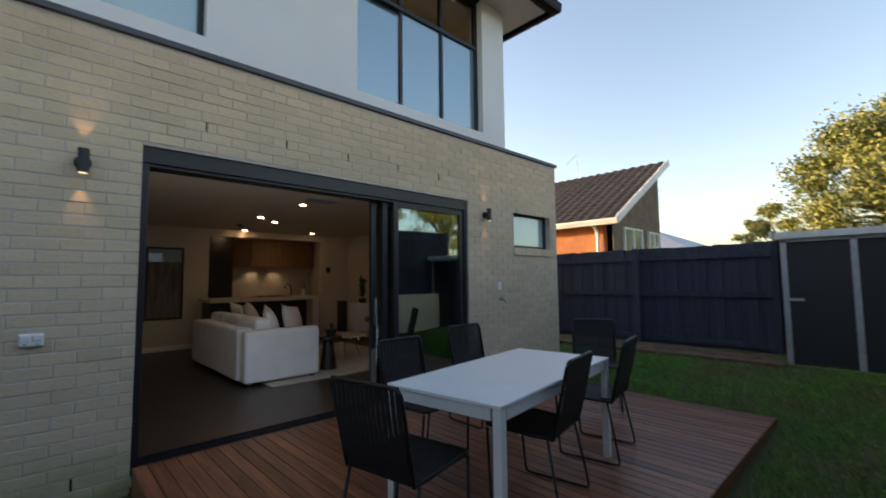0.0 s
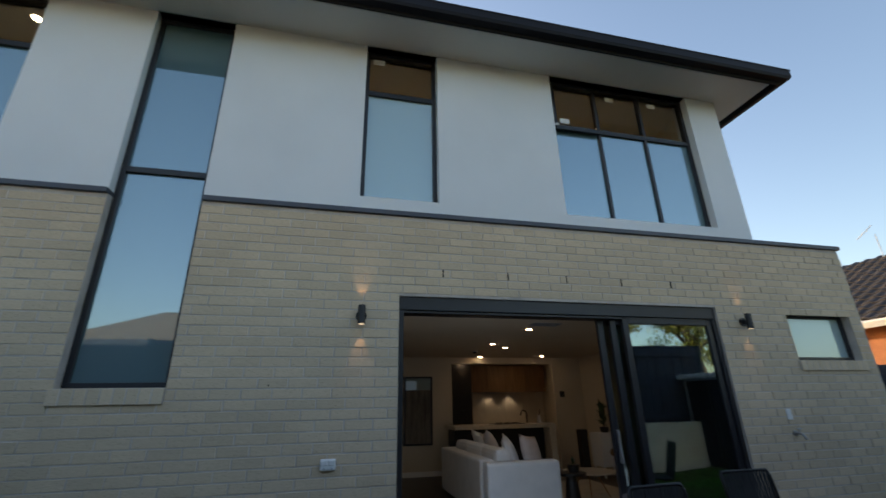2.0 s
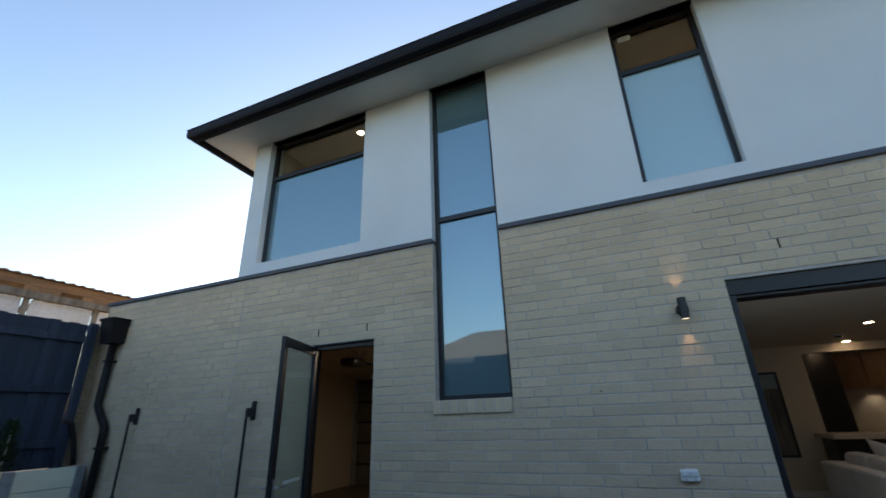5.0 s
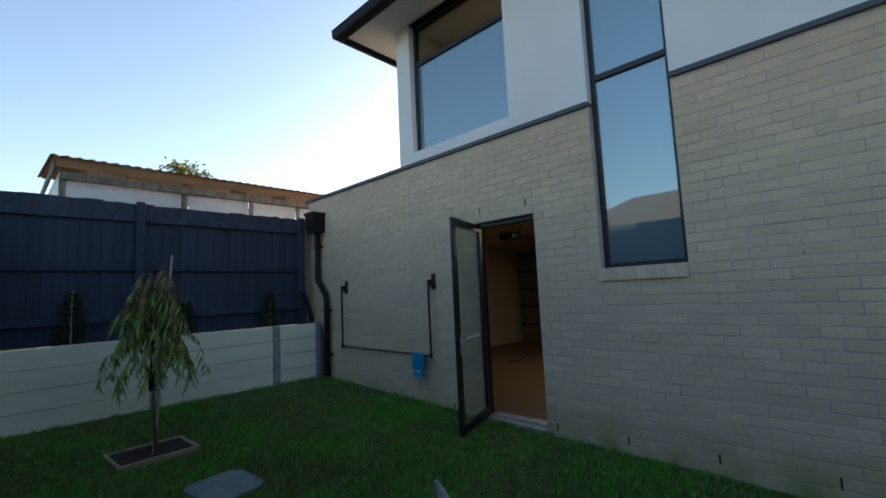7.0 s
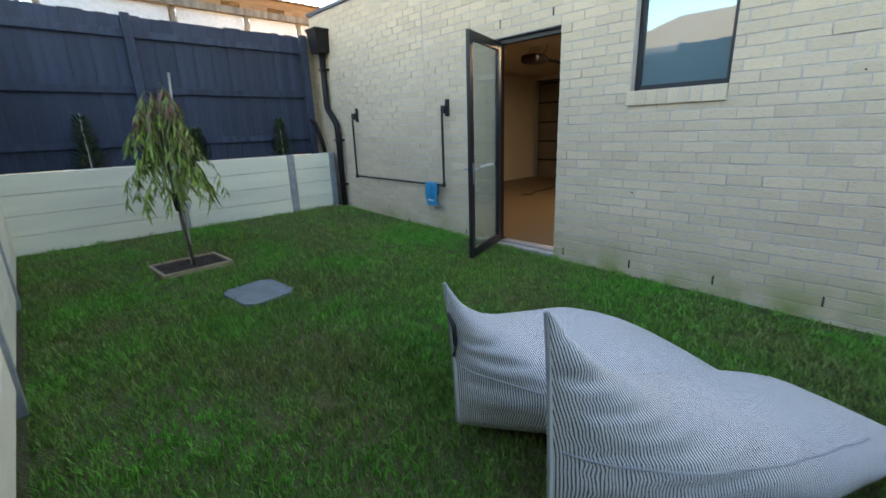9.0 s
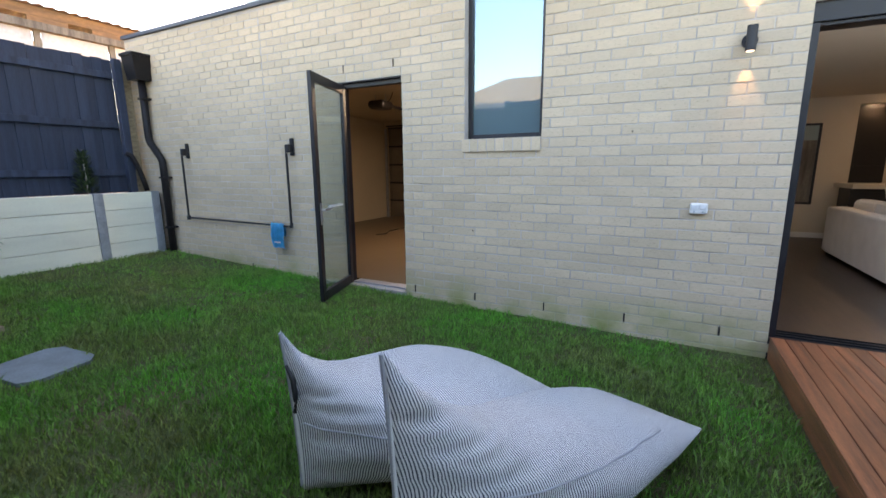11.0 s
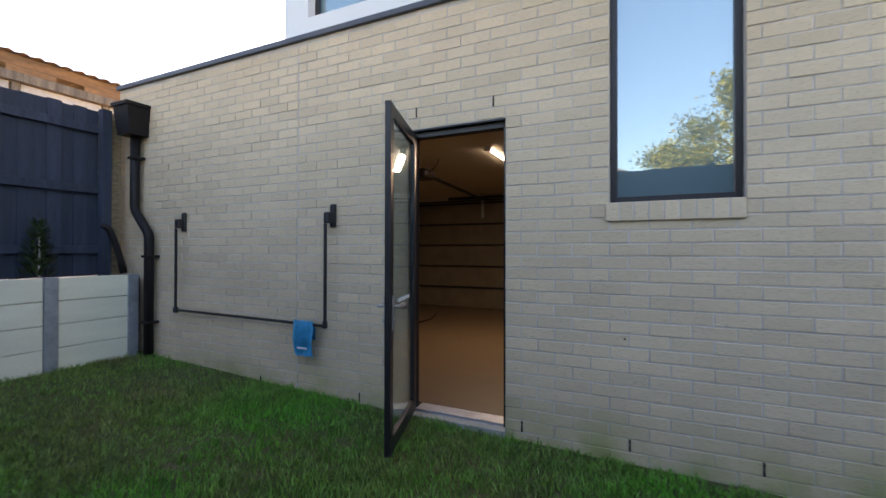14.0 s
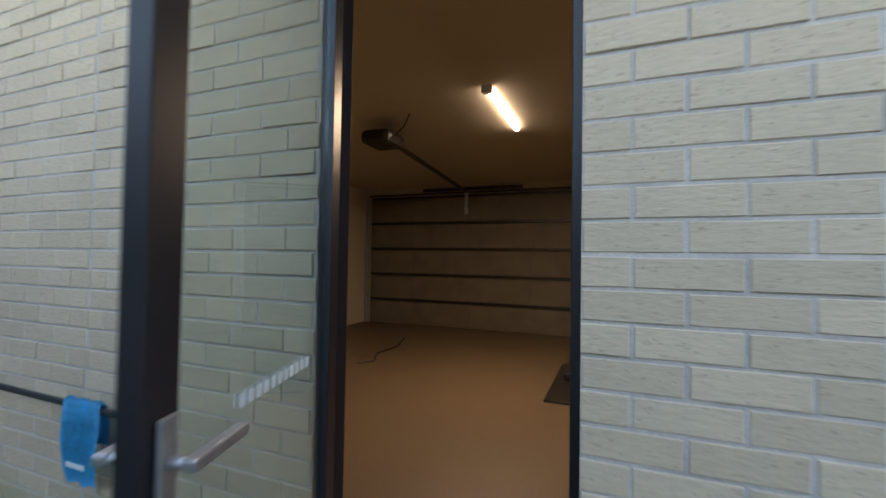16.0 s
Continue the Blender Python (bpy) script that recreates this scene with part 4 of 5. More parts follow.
def upper_rooms():
    """Closed rooms behind the upper windows, each with a ceiling."""
    r = tagged(new("wall_upper_rooms"), "plain walls of the upstairs rooms behind glass", "wall", kind="structure")
    for x0, x1 in ((-4.64, -2.2), (-2.19, -1.0), (-0.1, 1.6), (1.8, 4.86)):
        bm = bmesh.new()
        box(x0, x1, 8.0, 8.1, 3.42, 5.56, bm=bm)
        box(x0, x0 + 0.05, 4.15, 8.0, 3.42, 5.56, bm=bm)
        box(x1 - 0.05, x1, 4.15, 8.0, 3.42, 5.56, bm=bm)
        box(x0 + 0.05, x1 - 0.05, 4.15, 8.0, 3.42, 3.46, bm=bm)
        part("room_lining", bm, ROOM_WALL, r)
        part("ceiling_lining", box(x0 + 0.05, x1 - 0.05, 4.15, 7.99, 5.53, 5.56), ROOM_WALL, r)
    downlight(-3.26, 4.26, 5.497, 10)
    downlight(2.75, 4.9, 5.497, 10)
    downlight(0.9, 5.2, 5.497, 8)
    for x0, z0 in ((0.30, 5.35), (2.68, 4.88), (3.40, 5.33), (4.05, 5.33)):
        s = thing("window_sticker", "small white glazing sticker on the pane", "sticker", "glazing stickers")
        part("paper", box(x0, x0 + 0.13, WALL_Y + 0.112, WALL_Y + 0.1185, z0, z0 + 0.07), WHITE_PLASTIC, s)
    a = thing("awning_sash", "slightly open dark awning sash of the upper window", "window sash")
    part("bottom_rail", box(2.58, 3.20, 3.95, 3.985, 4.74, 4.795, 0.003), FRAME, a)
    for x in (2.58, 3.17):
        part("stile", box(x, x + 0.03, 3.962, 3.985, 4.796, 5.44, 0.003), FRAME, a)
    part("latch", box(2.565, 2.61, 3.93, 3.949, 4.78, 4.805, 0.003), WHITE_PLASTIC, a, "small white latch")


upper_rooms()

# ---- deck and dining set ----
def build_deck():
    d = tagged(new("deck"), "low red-brown hardwood deck with grooved gaps", "deck", kind="structure")
    x0, x1, y0, y1 = 0.645, 5.34, 0.86, 3.893
    part("fascia_board", box(x0, x0 + 0.022, y0 + 0.024, y1, -0.12, DECK_Z - 0.024, 0.003), DECK, d)
    part("fascia_board", box(x1 - 0.022, x1, y0 + 0.024, y1, -0.12, DECK_Z - 0.024, 0.003), DECK, d)
    part("fascia_board", box(x0, x1, y0, y0 + 0.022, -0.12, DECK_Z - 0.024, 0.003), DECK, d)
    # solid black box: the shade below the boards, put in as colour
    part("under_deck_dark", box(x0 + 0.03, x1 - 0.03, y0 + 0.03, y1, -0.08, DECK_Z - 0.026), BLACK_GAP, d)
    w, gap = 0.0895, 0.0049
    n = int((x1 - x0) / (w + gap))
    me = mesh_from(box(0, w, y0 - 0.006, y1, -0.021, 0, 0.003), "board")
    me.materials.append(DECK)
    for k in range(n):
        ob = part("board", me, DECK, d)
        ob.location = (x0 + k * (w + gap), 0, DECK_Z + random.uniform(-0.0008, 0.0008))


build_deck()


def dining_table():
    t = thing("dining_table", "white powder-coated rectangular outdoor dining table", "table")
    L, W, H = 1.60, 0.78, 0.74
    part("tabletop", box(-L / 2, L / 2, -W / 2, W / 2, H - 0.022, H, 0.004), WHITE_METAL, t)
    for n, b in (("apron", (-L / 2 + 0.07, L / 2 - 0.07, -W / 2 + 0.01, -W / 2 + 0.03)), ("apron", (-L / 2 + 0.07, L / 2 - 0.07, W / 2 - 0.03, W / 2 - 0.01)), ("apron", (-L / 2 + 0.01, -L / 2 + 0.03, -W / 2 + 0.07, W / 2 - 0.07)), ("apron", (L / 2 - 0.03, L / 2 - 0.01, -W / 2 + 0.07, W / 2 - 0.07))):
        part(n, box(*b, H - 0.085, H - 0.023, 0.002), WHITE_METAL, t)
    for sx in (-1, 1):
        for sy in (-1, 1):
            x, y = sx * (L / 2 - 0.027), sy * (W / 2 - 0.027)
            part("leg", box(x - 0.025, x + 0.025, y - 0.025, y + 0.025, 0, H - 0.023, 0.004), WHITE_METAL, t)
    t.matrix_basis = pose(2.466, 1.82, DECK_Z, 0, 0, 8.0)


dining_table()


def dining_chair():
    """A cord chair that faces +y, with its base at the origin."""
    c = thing("dining_chair", "black woven cord outdoor dining chair with sled legs", "chair", "chairs round the outdoor table")
    for s in (-1, 1):
        x = 0.235 * s
        path = rounded([(x * 0.98, 0.22, 0.44), (x * 1.06, 0.19, 0.012), (x * 1.06, -0.25, 0.012), (x * 0.95, -0.17, 0.43)], 0.035)
        part("sled_leg", tube(path, 0.0085, 8), BLACK_STEEL, c, smooth=True)
    seat = part("seat", tube(rounded([(-0.215, -0.2, 0.435), (-0.235, 0.24, 0.455), (0.235, 0.24, 0.455), (0.215, -0.2, 0.435)], 0.05), 0.009, 8), BLACK_STEEL, c, smooth=True)
    back = part("backrest", tube(rounded([(-0.215, -0.2, 0.435), (-0.225, -0.30, 0.88), (0.225, -0.30, 0.88), (0.215, -0.2, 0.435)], 0.05), 0.010, 8), BLACK_STEEL, c, smooth=True)
    n = 15
    for k in range(n):
        x = -0.21 + 0.42 * k / (n - 1)
        pts = [(x, 0.235, 0.459), (x, 0.1, 0.444), (x, -0.08, 0.434), (x, -0.2, 0.437)]
        part("strap", ribbon(bmesh.new(), pts, 0.0138, 0.005), CORD, seat, "black woven cord strap")
    n = 14
    for k in range(n):
        x = -0.2 + 0.4 * k / (n - 1)
        pts = [(x * 0.98, -0.196, 0.44), (x, -0.245, 0.58), (x * 1.02, -0.283, 0.75), (x * 1.03, -0.302, 0.885)]
        part("strap", ribbon(bmesh.new(), pts, 0.0138, 0.005), CORD, back, "black woven cord strap")
    return c


def ribbon(bm, pts, half, thick):
    """A flat strap along points, wide along x."""
    rows = []
    for p in pts:
        x, y, z = p
        rows.append([bm.verts.new(q) for q in ((x - half, y, z - thick), (x + half, y, z - thick), (x + half, y, z + thick), (x - half, y, z + thick))])
    for a, b in zip(rows, rows[1:]):
        for i in range(4):
            j = (i + 1) % 4
            bm.faces.new((a[i], a[j], b[j], b[i]))
    bm.faces.new(rows[0]), bm.faces.new(rows[-1])
    return bm


first = dining_chair()
first.matrix_basis = pose(1.49, 1.75, DECK_Z, 0, 0, -79)
for x, y, a in ((2.24, 2.46, 183), (3.29, 2.79, 177), (2.42, 1.61, 11), (3.36, 1.71, 11), (4.44, 2.25, 118)):
    copy_thing(first, pose(x, y, DECK_Z, 0, 0, a))


# ---- fences ----
def fence(name, label, a, b, z0, z1, side, rails=(0.10, 0.50, 0.88), posts=(), loose=False):
    """Upright palings between a and b, with rails and posts on the side towards the yard."""
    f = thing(name, label, "fence", kind="structure")
    a, b = Vector(a), Vector(b)
    d = (b - a).normalized()
    n = Vector((-d.y, d.x)) * side
    ang = math.degrees(math.atan2(d.y, d.x))
    length, w = (b - a).length, 0.118
    rnd = random.Random(name)
    me = mesh_from(box(-0.004, w + 0.004, -0.008, 0.008, 0, 1, 0.002), "paling")
    me.materials.append(FENCE)
    for k in range(int(length / w)):
        p = a + d * (k * w)
        ob = part("paling", me, FENCE, f)
        ob.matrix_basis = pose(p.x + n.x * 0.014 * (k % 2), p.y + n.y * 0.014 * (k % 2), z0, rnd.uniform(-0.3, 0.3), 0, ang) @ Matrix.Diagonal((1, 1, z1 - z0 + rnd.uniform(-0.012, 0.012), 1))
    for r in rails:
        z = z0 + r * (z1 - z0)
        ob = part("rail", box(0, length, -0.02, 0.02, -0.045, 0.045, 0.004), FENCE, f)
        ob.matrix_basis = pose(a.x + n.x * 0.042, a.y + n.y * 0.042, z, 0, 0, ang)
    for s in posts:
        p = a + d * s + n * 0.085
        ob = part("post", box(-0.05, 0.05, -0.045, 0.045, z0 - 0.05, z1 + 0.01, 0.006), FENCE, f)
        ob.matrix_basis = pose(p.x, p.y, 0, 0, 0, ang)
    return f


fence("fence_left", "dark slate blue paling fence above the planter", (-7.52, -0.75), (-7.52, 3.72), 1.08, 2.99, -1, rails=(0.155, 0.515, 0.88), posts=(1.95, 4.40))
fence("fence_back", "dark slate blue paling fence above the planter", (-7.5, -0.78), (8.55, -0.78), 1.02, 2.75, 1, posts=(1.9, 4.3, 6.7, 9.1, 11.5, 13.9))
fence("fence_right", "dark slate blue paling fence with capped posts", (8.55, -0.7), (8.55, 13.0), 0.12, 2.0, 1, rails=(0.12, 0.55, 0.90), posts=(0.1, 1.98, 4.12, 6.3, 8.6))
p = thing("corner_post", "raw pale timber post beside the house wall", "post")
part("post", box(-7.60, -7.50, 3.75, 3.86, 0.15, 3.0, 0.006), TIMBER_EDGE, p)


# ---- retaining planter ----
def planter():
    pl = tagged(new("retaining_wall"), "pale concrete sleeper retaining wall with steel posts", "retaining wall", kind="structure")
    z0, h, n = 0.16, 0.234, 4
    runs = [("y", -7.05, ya, yb) for ya, yb in ((-0.495, 1.28), (1.40, 2.94), (3.06, 3.70))]
    runs += [("x", -0.42, xa, xb) for xa, xb in [(-7.048, -5.24)]] + [("x", -0.42, xa, xa + 1.76) for xa in (-5.12, -3.24, -1.36, 0.52, 2.40, 4.28, 6.16)]
    for axis, c, a, b in runs:
        for k in range(n):
            za, zb = z0 + k * h + 0.002, z0 + (k + 1) * h - 0.003
            if axis == "y":
                bm = box(c - 0.075, c, a, b, za, zb, 0.006)
            else:
                bm = box(a, b, c - 0.075, c, za, zb, 0.006)
            part("sleeper", bm, SLEEPER, pl)
    for y in (1.34, 3.00, 3.745):
        part("steel_post", box(-7.09, -7.035, y - 0.055, y + 0.055, 0.05, z0 + n * h + 0.004, 0.003), GALV, pl, "grey galvanised steel post")
    for k in range(8):
        x = -5.18 + 1.88 * k
        part("steel_post", box(x - 0.055, x + 0.055, -0.46, -0.405, -0.3, z0 + n * h + 0.004, 0.003), GALV, pl, "grey galvanised steel post")
    bm = bmesh.new()
    box(-7.50, -7.126, -0.74, 3.86, 0.1, 1.06, bm=bm)
    box(-7.124, 8.5, -0.74, -0.497, -0.3, 1.02, bm=bm)
    tagged(part("planter_soil", bm, EARTH), "dark mulched soil filling the raised planter", "soil", kind="structure")


planter()


def leaf_card(bm, c, d, side, length, width, bend=0.0):
    """A narrow pointed leaf from c along d."""
    a = c + d * length * 0.45 + Vector((0, 0, -bend * length * 0.15))
    e = c + d * length + Vector((0, 0, -bend * length * 0.5))
    v = [bm.verts.new(q) for q in (c, a + side * width, e, a - side * width)]
    bm.faces.new(v)


def seedling(x, y, z, h, r):
    s = thing("cypress_seedling", "small dark conifer seedling tied to a stake", "shrub", "seedlings along the fence")
    rnd = random.Random(str(x + y))
    part("stake", tube([(x + 0.02, y, z), (x + 0.02, y, z + h * 1.12)], 0.008, 6), STAKE, s)
    part("stem", tube([(x, y, z), (x, y, z + h * 0.9)], 0.01, 6, taper=0.4), BARK, s)
    bm = bmesh.new()
    for k in range(480):
        t = rnd.random()
        a = rnd.uniform(0, math.tau)
        rad = r * (1 - t * 0.75) * rnd.uniform(0.3, 1)
        c = Vector((x + rad * math.cos(a) * 0.6, y + rad * math.sin(a) * 0.6, z + 0.04 + t * h * 0.95))
        d = Vector((math.cos(a), math.sin(a), rnd.uniform(0.3, 1.4))).normalized()
        leaf_card(bm, c, d, d.cross(Vector((0, 0, 1))).normalized(), rnd.uniform(0.06, 0.12), 0.010)
    part("foliage", bm, SHRUB, s)


for x, y, z, h, r in ((-7.30, 0.48, 1.06, 0.62, 0.30), (-7.30, 3.0, 1.06, 0.56, 0.24), (-7.28, -0.55, 1.02, 0.55, 0.28), (-7.30, 1.75, 1.06, 0.45, 0.22)):
    seedling(x, y, z, h, r)


# ---- the weeping tree in its pit ----
def weeping_tree():
    x, y = -5.28, 0.96
    z = ground_z(x)
    pit = thing("tree_pit", "square mulched tree pit with timber edging", "tree pit")
    me_rot = pose(x - 0.06, y - 0.02, 0, 0, 0, 3)
    for n, b in (("edging", (-0.28, 0.28, -0.34, -0.305)), ("edging", (-0.28, 0.28, 0.305, 0.34)), ("edging", (-0.28, -0.245, -0.304, 0.304)), ("edging", (0.245, 0.28, -0.304, 0.304))):
        part(n, box(*b, z - 0.05, z + 0.035, 0.004), TIMBER_EDGE, pit)
    part("mulch", box(-0.244, 0.244, -0.304, 0.304, z - 0.05, z + 0.018), EARTH, pit, "dark bark mulch")
    pit.matrix_basis = me_rot
    t = thing("weeping_tree", "young weeping tree with narrow hanging green leaves", "tree")
    rnd = random.Random(5)
    trunk = [(x, y, z), (x + 0.01, y - 0.03, z + 0.5), (x - 0.01, y - 0.06, z + 0.95), (x + 0.01, y - 0.04, z + 1.3), (x, y - 0.02, z + 1.62)]
    part("trunk", tube(trunk, 0.016, 8, taper=0.35), BARK, t, smooth=True)
    part("trunk_guard", tube([(x + 0.02, y - 0.045, z + 0.62), (x + 0.01, y - 0.06, z + 0.80)], 0.032, 8), DARKPIPE, t)
    leaves, young, twigs = bmesh.new(), bmesh.new(), bmesh.new()
    for k in range(78):
        h = z + rnd.uniform(0.90, 1.74)
        a = rnd.uniform(0, math.tau)
        reach = rnd.uniform(0.14, 0.46) * (1.18 - 0.82 * (h - z - 0.8))
        d = Vector((math.cos(a), math.sin(a), 0))
        p0 = Vector((x, y - 0.04, h))
        p1 = p0 + d * reach * 0.5 + Vector((0, 0, rnd.uniform(0.04, 0.15)))
        p2 = p0 + d * reach + Vector((0, 0, rnd.uniform(-0.14, 0.02)))
        p3 = p2 + d * rnd.uniform(0.02, 0.09) + Vector((0, 0, -rnd.uniform(0.10, 0.34)))
        p3.z = max(p3.z, z + 0.64 + rnd.uniform(0, 0.12))
        pts = [p0, p1, p2, p3]
        tube(pts, 0.004, 4, twigs, taper=0.4)
        for m in range(30):
            s = rnd.uniform(0.35, 1) * 2.999
            i = int(s)
            c = pts[i].lerp(pts[i + 1], s - i)
            b = rnd.uniform(0, math.tau)
            ld = Vector((math.cos(b) * 0.5, math.sin(b) * 0.5, -1)).normalized()
            side = Vector((-math.sin(b + 0.6), math.cos(b + 0.6), 0))
            tip = h > z + 1.5 and m % 2
            leaf_card(young if tip else leaves, c, ld, side, rnd.uniform(0.08, 0.17), rnd.uniform(0.006, 0.0125), rnd.uniform(-0.5, 0.5))
    part("branchwork", twigs, BARK, t)
    part("crown", leaves, LEAF, t, "hanging narrow leaves")
    part("young_growth", young, LEAF_RED, t, "reddish young leaves at the top")
    s = thing("tree_stake", "tall pale stake supporting the young tree", "stake")
    part("stake", tube([(x - 0.04, y - 0.02, z - 0.1), (x + 0.05, y + 0.09, z + 1.95)], 0.011, 6), STAKE, s)
    g = thing("plant_tag", "white paper tag hanging on the trunk", "tag")
    part("tag", box(-0.035, 0.035, -0.001, 0.001, -0.05, 0.05), WHITE_PLASTIC, g)
    g.matrix_basis = pose(x + 0.035, y + 0.03, z + 0.66, 12, 25, 60)


weeping_tree()


def cover_stone():
    x, y = -4.02, 1.15
    bm = box(-0.25, 0.25, -0.235, 0.235, -0.05, 0.018)
    bmesh.ops.bevel(bm, geom=[e for e in bm.edges if abs(e.verts[0].co.z - e.verts[1].co.z) > 0.05], offset=0.075, segments=1, affect="EDGES")
    ob = tagged(part("cover_stone", bm, SLAB), "flat grey cover slab with clipped corners set in the lawn", "cover slab")
    ob.matrix_basis = pose(x, y, ground_z(x) + 0.012, 0, 2.2, 8)


cover_stone()


# ---- bean bags ----
def stripe_cloth():
    m, t, p = nodes_of("ticking_stripe_cloth")
    uv = t.nodes.new("ShaderNodeUVMap")
    sep = t.nodes.new("ShaderNodeSeparateXYZ")
    t.links.new(uv.outputs["UV"], sep.inputs["Vector"])
    wav = t.nodes.new("ShaderNodeMath")
    wav.operation = "FRACT"
    t.links.new(sep.outputs["X"], wav.inputs[0])
    edge = t.nodes.new("ShaderNodeMapRange")
    edge.inputs["From Min"].default_value, edge.inputs["From Max"].default_value = 0.58, 0.64
    t.links.new(wav.outputs["Value"], edge.inputs["Value"])
    ns = t.nodes.new("ShaderNodeTexNoise")
    ns.inputs["Scale"].default_value = 500
    co = t.nodes.new("ShaderNodeTexCoord")
    t.links.new(co.outputs["Object"], ns.inputs["Vector"])
    mix = t.nodes.new("ShaderNodeMix")
    mix.data_type = "RGBA"
    mix.inputs["A"].default_value, mix.inputs["B"].default_value = (0.74, 0.725, 0.725, 1), (0.05, 0.055, 0.08, 1)
    t.links.new(edge.outputs["Result"], mix.inputs["Factor"])
    t.links.new(mix.outputs["Result"], p.inputs["Base Color"])
    b = t.nodes.new("ShaderNodeBump")
    b.inputs["Strength"].default_value, b.inputs["Distance"].default_value = 0.3, 0.002
    t.links.new(ns.outputs["Fac"], b.inputs["Height"])
    t.links.new(b.outputs["Normal"], p.inputs["Normal"])
    p.inputs["Roughness"].default_value = 0.9
    return m


TICKING = stripe_cloth()


def bean_bag(place, turn, length, height, half, loop, label, profile, widths, lop=0.0):
    """A pillow-shaped bag: an upright seam at its head, a flat seam at its foot, along +y."""
    bag = thing("bean_bag", label, "bean bag", "bean bags on the lawn")
    nu, nv = 96, 96
    us = np.array([0, 0.02, 0.05, 0.1, 0.18, 0.3, 0.45, 0.6, 0.75, 0.88, 0.96, 1.0])
    tops = height * np.array(profile)
    lows = height * np.array([0.0, 0.0, 0, 0, 0, 0, 0, 0, 0, 0, 0.02, 0.07])
    wid = half * np.array(widths)
    bm = bmesh.new()
    lay = bm.loops.layers.uv.new("UVMap")
    arc, along = [0.0], {}
    for i in range(nu):
        dw = np.interp((i + 1) / nu, us, wid) - np.interp(i / nu, us, wid)
        arc.append(arc[-1] + math.hypot(length / nu, dw))
    rows = []
    for i in range(nu + 1):
        u = i / nu
        near = np.clip(u + np.linspace(-0.07, 0.07, 15) * min(1.0, 6 * u, 8 * (1 - u)), 0, 1)
        T, B, W = (float(np.mean(np.interp(near, us, c))) for c in (tops, lows, wid))
        row = []
        for j in range(nv):
            th = j / nv * math.tau
            cx, sz = math.cos(th), math.sin(th)
            x = W * math.copysign(abs(cx) ** (0.78 - 0.08 * u), cx)
            z = (T + B) / 2 + (T - B) / 2 * math.copysign(abs(sz) ** (0.85 + 0.6 * u ** 3), sz)
            yy = u * length
            flat_z = z
            pucker = 1 - abs(noise.noise((yy * 3.0, turn, z * 19))) * 2.2
            fold = pucker * 0.030 * math.exp(-4.2 * u) * (1 - math.exp(-60 * u)) + noise.noise((x * 4, yy * 4, z * 5 + turn)) * 0.016 * (1 - u * u)
            k = 1 + fold / max(W, 0.10)
            x *= k * (1 - lop * u if cx < 0 else 1)
            z = max(0.0, z + fold * 0.3 * (z > 0.05))
            row.append(bm.verts.new((x, yy - 0.045 * min(1, z / max(T, 0.01)) ** 2 * math.exp(-8 * u), z)))
            along[row[-1]] = arc[i], flat_z, yy
        rows.append(row)
    def seam_at(y):
        u = max(0.0, min(1.0, y / length))
        return min(height * 0.47 * (1 - 0.62 * u), 0.82 * float(np.interp(u, us, tops)))

    for i in range(nu):
        for j in range(nv):
            q = (rows[i][j], rows[i][(j + 1) % nv], rows[i + 1][(j + 1) % nv], rows[i + 1][j])
            f = bm.faces.new(q)
            f.smooth = True
            for lp in f.loops:
                run, rise, deep = along[lp.vert]
                lp[lay].uv = ((run + 0.22 * max(0.0, rise - seam_at(deep))) / 0.0118 + 20, rise)
    bm.faces.new(rows[0]), bm.faces.new(rows[-1])
    lines = []
    for s in (-1, 1):
        pts = []
        for k in range(1, 76):
            aim = seam_at(k / nu * length)
            ring = sorted((v.co for v in rows[k] if v.co.x * s > 0), key=lambda c: c.z)
            low = max((c for c in ring if c.z <= aim), key=lambda c: c.z, default=ring[0])
            high = min((c for c in ring if c.z > aim), key=lambda c: c.z, default=ring[-1])
            f = (aim - low.z) / max(1e-6, high.z - low.z)
            pts.append(low.lerp(high, min(1, max(0, f))) + Vector((0.002 * s, 0, 0.0)))
        lines.append(pts[::3])
    part("cover", bm, TICKING, bag, "blue and white ticking stripe cover")
    head = [(0, -0.006, 0.02 + (height - 0.03) * k / 12) for k in range(13)]
    part("head_piping", tube([(p[0], -0.045 * (p[2] / height) ** 2 - 0.005, p[2]) for p in head], 0.007, 6), SEAM_CLOTH, bag)
    for pts in lines:
        part("side_seam", tube(pts, 0.0042, 5), SEAM_CLOTH, bag)
    if loop:
        part("carry_loop", tube([(0.004, -0.034, height * 0.80), (0.040, -0.022, height * 0.73), (0.046, -0.018, height * 0.62), (0.012, -0.014, height * 0.52)], 0.011, 6), BLACK_STEEL, bag, "black webbing carry loop", smooth=True)
    bag.matrix_basis = pose(*place, 0, 0, turn)


bean_bag((-0.855, 0.92, ground_z(-0.8) + 0.005), -17.5, 1.73, 0.95, 0.46, False, "large striped bean bag lounger with a long flat foot",
         (1.0, 0.935, 0.855, 0.755, 0.635, 0.515, 0.435, 0.365, 0.285, 0.195, 0.125, 0.075), (0.03, 0.11, 0.21, 0.35, 0.52, 0.71, 0.87, 0.96, 1.0, 1.0, 1.0, 1.0), lop=0.6)
